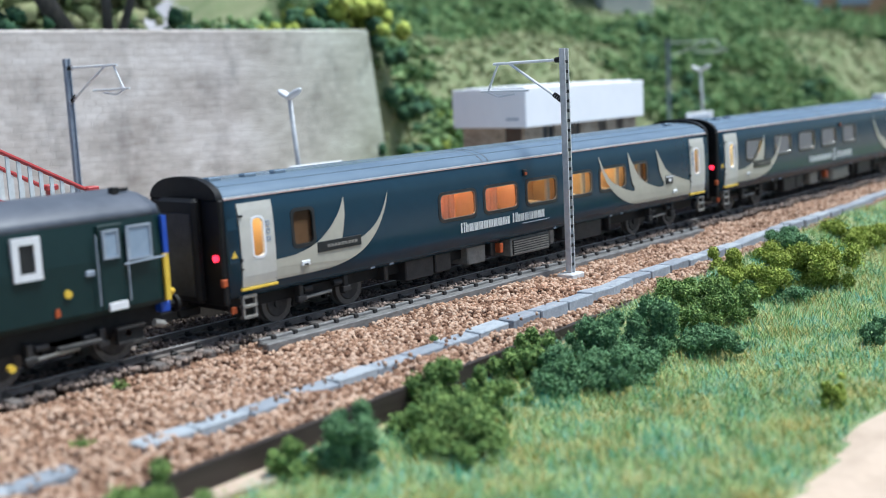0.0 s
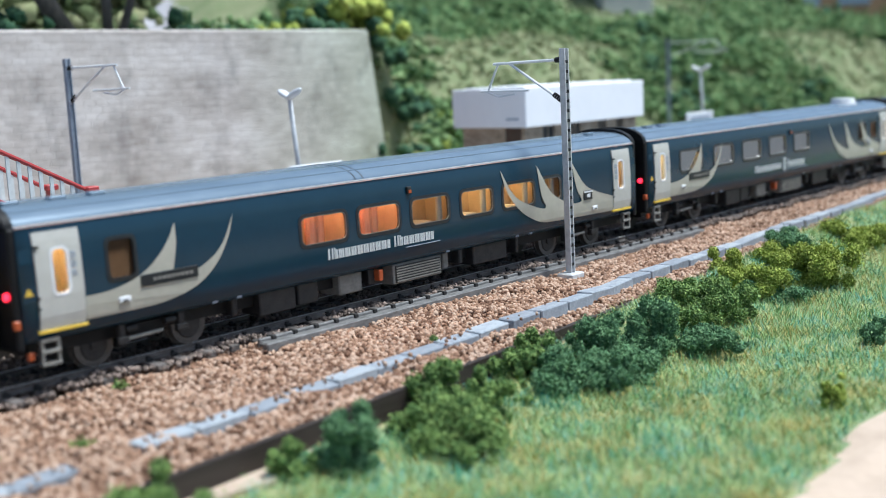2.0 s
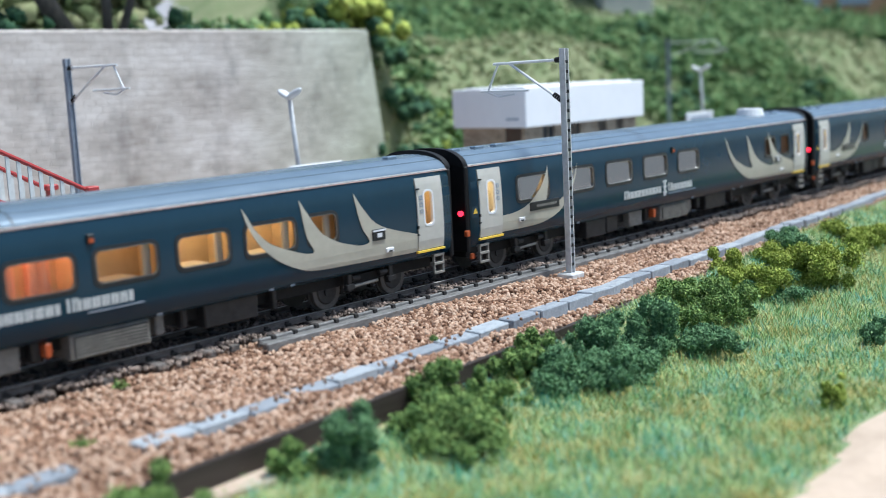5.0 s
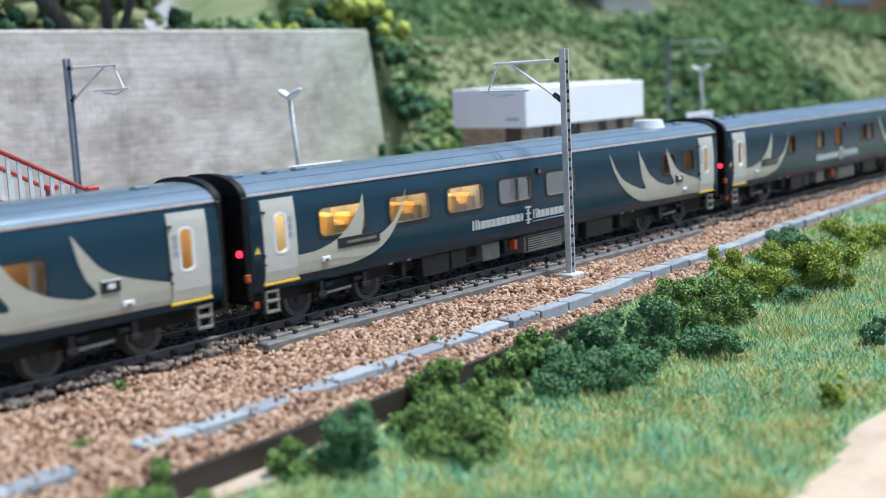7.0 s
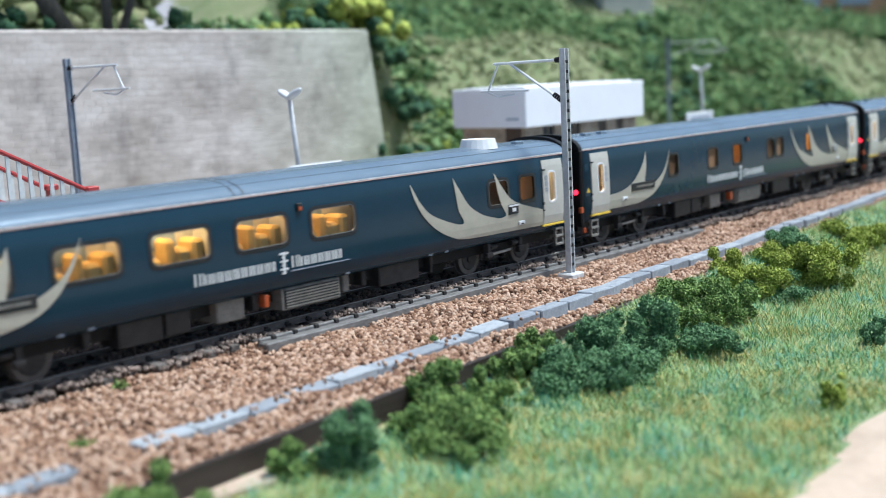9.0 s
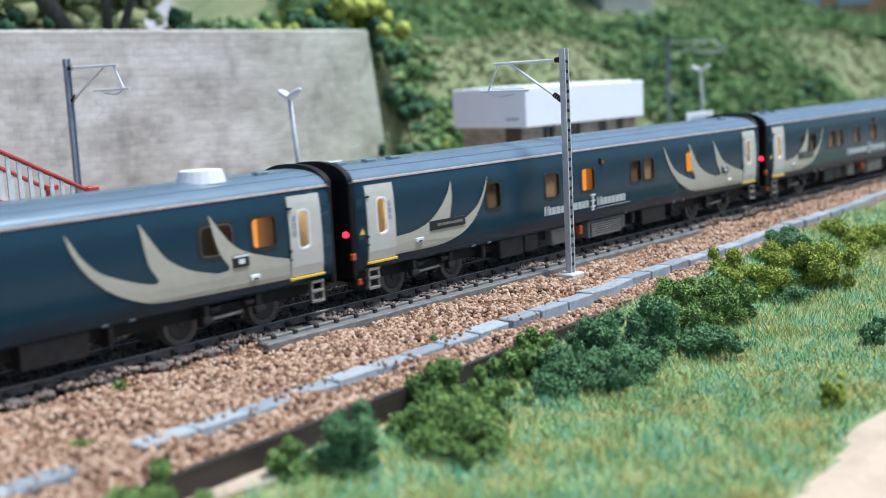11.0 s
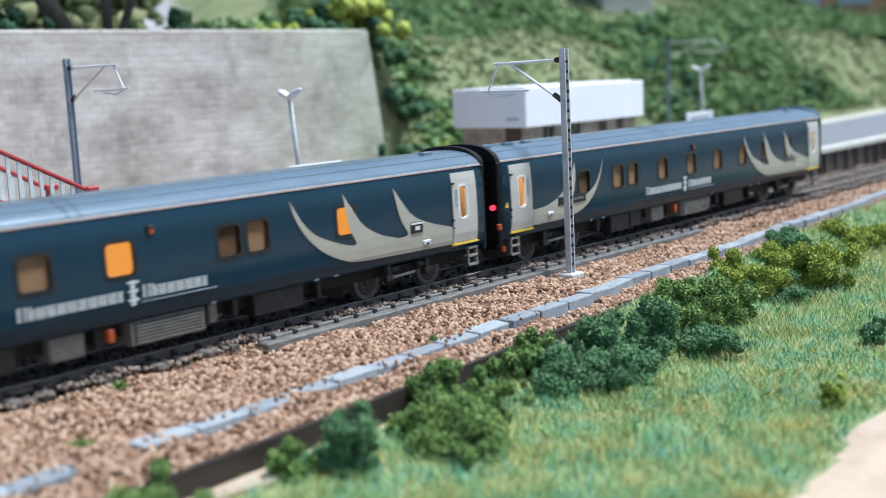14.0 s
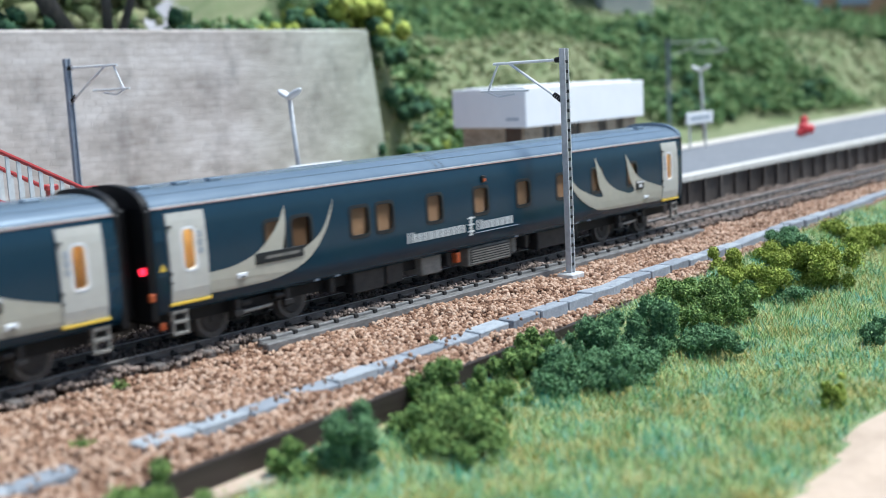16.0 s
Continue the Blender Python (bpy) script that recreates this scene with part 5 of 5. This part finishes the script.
    bogie(c, 0.2437, 0.0156, 0.0060)
    if extra:
        for x, r in extra:
            bm = rod(bmesh.new(), (x, TC - 0.003, 0.0458), (x, TC - 0.003, 0.0496), r, r * 0.86, 20)
            part("roof_dome", bm, WHITE, c, "white roof ventilator")
    return c


ZA, ZB = 0.0238, 0.0326
big = lambda xs, g: [(a, b, ZA, ZB, q, f) for (a, b), (q, f) in zip(xs, g)]
A = [(0.0213, 0.0292, 0.0246, 0.0350, "x", "blind")] + big([(0.0892, 0.1084), (0.1140, 0.1331), (0.1394, 0.1585), (0.1655, 0.1833), (0.1897, 0.2089), (0.2143, 0.2263)],
     [("r", "curtain"), ("r", "curtain"), ("d", "drape"), ("m", "drape"), ("m", "drape"), ("d", "drape")])
B = [(a, b, 0.0257, 0.0346, g, f) for a, b, g, f in ((0.0232, 0.0430, "b", "seat"), (0.0550, 0.0745, "m", "seat"), (0.0843, 0.1039, "b", "seat"), (0.1138, 0.1332, "m", "seat"),
     (0.1433, 0.1620, "m", "seat"), (0.2310, 0.2425, "x", ""), (0.2500, 0.2588, "o", ""))]
C = [(a, b, 0.0249, 0.0339, g, f) for a, b, g, f in ((0.0625, 0.0704, "x", "blind"), (0.0990, 0.1079, "d", "blind"), (0.1240, 0.1326, "o", ""), (0.1611, 0.1690, "x", "blind"),
     (0.1718, 0.1797, "d", "blind"), (0.2082, 0.2160, "o", ""))]
D = [(a, b, 0.0240, 0.0330, g, f) for a, b, g, f in ((0.0350, 0.0424, "d", "blind"), (0.0456, 0.0531, "x", "blind"), (0.0707, 0.0785, "m", "blind"), (0.0826, 0.0900, "d", "blind"),
     (0.1076, 0.1150, "d", "blind"), (0.1329, 0.1405, "d", "blind"), (0.1583, 0.1659, "d", "blind"), (0.1841, 0.1913, "d", "blind"), (0.2086, 0.2160, "d", "blind"), (0.2356, 0.2430, "d", "blind"))]
COACHES = [coach(0, A, (0.0999, 0.1512, 0.0018), (), "teal sleeping car coach with rosy lit seating windows"),
           coach(1, B, (0.0977, 0.1566, 0.0062), ((0.2440, 0.0075),), "teal lounge coach with bright amber lit windows"),
           coach(2, C, (0.0979, 0.1572, 0.0062), (), "teal sleeper coach with few small amber windows"),
           coach(3, D, (0.0968, 0.1562, 0.0062), (), "teal sleeper coach with a row of small dim windows")]


def locomotive():
    L0, L1 = -0.2400, -0.0245
    c = empty("locomotive", pose(0, 0, 0), label="dark green electro-diesel locomotive with grey roof and yellow end", category="locomotive")
    sec = [(0.0022, 0.0150), (0.0010, 0.0165), (0.0008, 0.0300), (0.0016, 0.0400)]
    rsec = [(0.0016, 0.0400), (0.0034, 0.0425), (0.0075, 0.0452), (0.0130, 0.0467), (0.0178, 0.0470)]

    def loft(half, x0, x1, nose=0.0):
        full = half + [(WIDE - y, z) for y, z in half[::-1] if abs(y - 0.0178) > 1e-6]
        bm = bmesh.new()
        rows = []
        for x, s in ((x0, 1.0), (x1 - 0.004, 1.0), (x1, 1.0 - nose)):
            rows.append([bm.verts.new((x, 0.0178 + (y - 0.0178) * s, z - (0.0012 if s < 1 and z > 0.043 else 0))) for y, z in full])
        for a, b in zip(rows[:-1], rows[1:]):
            for i in range(len(full)):
                j = (i + 1) % len(full)
                bm.faces.new((a[i], b[i], b[j], a[j]))
        bm.faces.new(rows[0]), bm.faces.new(rows[-1][::-1])
        return bm

    part("body", loft(sec, L0, L1, 0.06), LOCOG, c, "dark green body")
    part("roof", loft(rsec, L0, L1, 0.08), LOCOR, c, "slate grey domed roof", smooth=True)
    part("roof_horn", rod(boxed(-0.0345, -0.0325, 0.010, 0.012, 0.0455, 0.0478), (-0.0340, 0.011, 0.0470), (-0.0290, 0.011, 0.0470), 0.0005), CHASSIS, c, "black roof horns")
    part("front_panel", boxed(L1, L1 + 0.0006, 0.0030, WIDE - 0.0030, 0.0155, 0.0395), BLUE, c, "blue and yellow cab front")
    part("front_panel_lower", boxed(L1 + 0.0004, L1 + 0.0012, 0.0034, WIDE - 0.0034, 0.0155, 0.0270), YELLOW, c, "yellow lower cab front")
    for y in (0.0060, 0.0290):
        part("handrail", rod(bmesh.new(), (L1 + 0.0016, y, 0.0165), (L1 + 0.0016, y, 0.0300), 0.0007), YELLOW, c, "yellow jumper cable")
    part("jumper_hose", rod(rod(bmesh.new(), (L1 + 0.0022, 0.0075, 0.0330), (L1 + 0.0022, 0.0075, 0.0180), 0.0011), (L1 + 0.0022, 0.0075, 0.0180), (L1 + 0.0052, 0.0075, 0.0165), 0.0011), YELLOW, c, "yellow jumper hose")
    part("edge_strip", boxed(-0.0262, -0.0246, 0.0004, 0.0014, 0.0158, 0.0290), YELLOW, c, "yellow corner strip")
    part("corner_strip", boxed(-0.0258, -0.0243, 0.0006, 0.0020, 0.0290, 0.0395), BLUE, c, "blue corner strip")
    d = part("cab_door", boxed(-0.0462, -0.0386, 0.0004, 0.0014, 0.0166, 0.0392, 0.0002), LOCOG, c)
    for x0, x1, z0, z1, m in ((-0.0452, -0.0402, 0.0300, 0.0378, d), (-0.0378, -0.0300, 0.0288, 0.0382, c)):
        bm = bmesh.new()
        y0 = -0.0003
        for a in ((x0, x0 + 0.0008, z0, z1), (x1 - 0.0006, x1, z0, z1), (x0 + 0.0008, x1 - 0.0006, z0, z0 + 0.0006), (x0 + 0.0008, x1 - 0.0006, z1 - 0.0006, z1)):
            box(bm, a[0], a[1], y0, y0 + 0.0008, a[2], a[3])
        w = part("window", bm, GALVB, m, "grey framed cab window")
        part("pane", boxed(x0 + 0.0006, x1 - 0.0005, 0.0, 0.0003, z0 + 0.0005, z1 - 0.0005), WINB, w, "blue grey reflecting pane")
    part("kick_plate", boxed(-0.0446, -0.0388, -0.0002, 0.0006, 0.0160, 0.0182, 0.0001), WHITE, c, "white kick plate")
    part("grab_rail", rod(bmesh.new(), (-0.0392, -0.0004, 0.0280), (-0.0262, -0.0004, 0.0285), 0.0003), GALVB, c, "grey grab rail")
    for x in (-0.0472, -0.0380):
        part("door_rail", rod(bmesh.new(), (x, -0.0003, 0.0180), (x, -0.0003, 0.0370), 0.00022), GALVB, c)
    for x in (-0.0705, -0.105, -0.140, -0.175):
        bm = bmesh.new()
        for a in ((x, x + 0.0018, 0.0278, 0.0388), (x + 0.0060, x + 0.0078, 0.0278, 0.0388), (x + 0.0018, x + 0.0060, 0.0278, 0.0296), (x + 0.0018, x + 0.0060, 0.0370, 0.0388)):
            box(bm, a[0], a[1], 0.0, 0.0012, a[2], a[3])
        w = part("window", bm, WHITE, c, "white framed side window")
        part("pane", boxed(x + 0.0016, x + 0.0062, 0.0005, 0.0009, 0.0294, 0.0372), FRAME, w, "dark pane")
    part("data_panel", boxed(-0.0505, -0.0478, 0.0002, 0.0010, 0.0262, 0.0278, 0.0002), GALVB, c)
    part("yellow_disc", rod(bmesh.new(), (-0.0560, 0.0003, 0.0226), (-0.0560, 0.0012, 0.0226), 0.0011, seg=14), YELLOW, c)
    part("red_patch", boxed(-0.0600, -0.0588, 0.0004, 0.0012, 0.0172, 0.0192), ORANGE, c)
    part("underframe", boxed(L0 + 0.002, L1 - 0.0005, 0.0060, WIDE - 0.0060, 0.0085, 0.0148), CHASSIS, c)
    part("buffer_beam", boxed(L1 - 0.002, L1 + 0.0012, 0.0030, WIDE - 0.0030, 0.0120, 0.0152, 0.0004), BLUE, c, "blue grey buffer beam")
    for y in (0.0075, 0.0281):
        part("buffer", rod(rod(bmesh.new(), (L1, y, 0.0132), (L1 + 0.0052, y, 0.0132), 0.0012), (L1 + 0.0050, y, 0.0132), (L1 + 0.0060, y, 0.0132), 0.0026, seg=16), CHASSIS, c, "black buffer")
    part("coupling", boxed(L1, L1 + 0.012, 0.0160, 0.0196, 0.0062, 0.0085), CHASSIS, c)
    part("cab_step", boxed(-0.0420, -0.0335, 0.0018, 0.0034, 0.0062, 0.0108, 0.0002), CHASSIS, c)
    bm = bmesh.new()
    for zz in (0.0062, 0.0102):
        box(bm, -0.0422, -0.0334, 0.0010, 0.0036, zz, zz + 0.0006)
    part("step_tread", bm, GEARG, c)
    part("sandbox", rod(bmesh.new(), (-0.0300, 0.0020, 0.0100), (-0.0268, 0.0020, 0.0090), 0.0011), GEARL, c, "pale sandbox pipe")
    part("axlebox_cover", rod(bmesh.new(), (-0.0725, 0.0018, 0.0062), (-0.0725, 0.0034, 0.0062), 0.0010, seg=14), YELLOW, c, "yellow axlebox cover")
    part("axlebox_cover", rod(bmesh.new(), (-0.0385, 0.0018, 0.0088), (-0.0385, 0.0034, 0.0088), 0.0008, seg=12), ORANGE, c)
    part("shoe_beam", boxed(-0.0600, -0.0470, 0.0008, 0.0026, 0.0080, 0.0092, 0.0002), GEARG, c)
    bogie(c, -0.0560, 0.0170, 0.0066)
    bogie(c, -0.2070, 0.0170, 0.0066)
    return c


LOCO = locomotive()


def motions():
    """The train rolls along the track to the left; each wheelset turns with it."""
    for k, c in enumerate(COACHES):
        walk(c, [(t, pose(k * PITCH - s, 0, 0)) for t, s in S_T])
    walk(LOCO, [(t, pose(-s, 0, 0)) for t, s in S_T])
    fine = np.append(np.arange(0, 16, 1 / 15), 16.0)
    dist = np.interp(fine, ST, SV)
    for w, r, x in WHEELS:
        walk(w, [(float(t), pose(x, TC, r, 0, -math.degrees(s / r) % 360, 0)) for t, s in zip(fine, dist)])


motions()
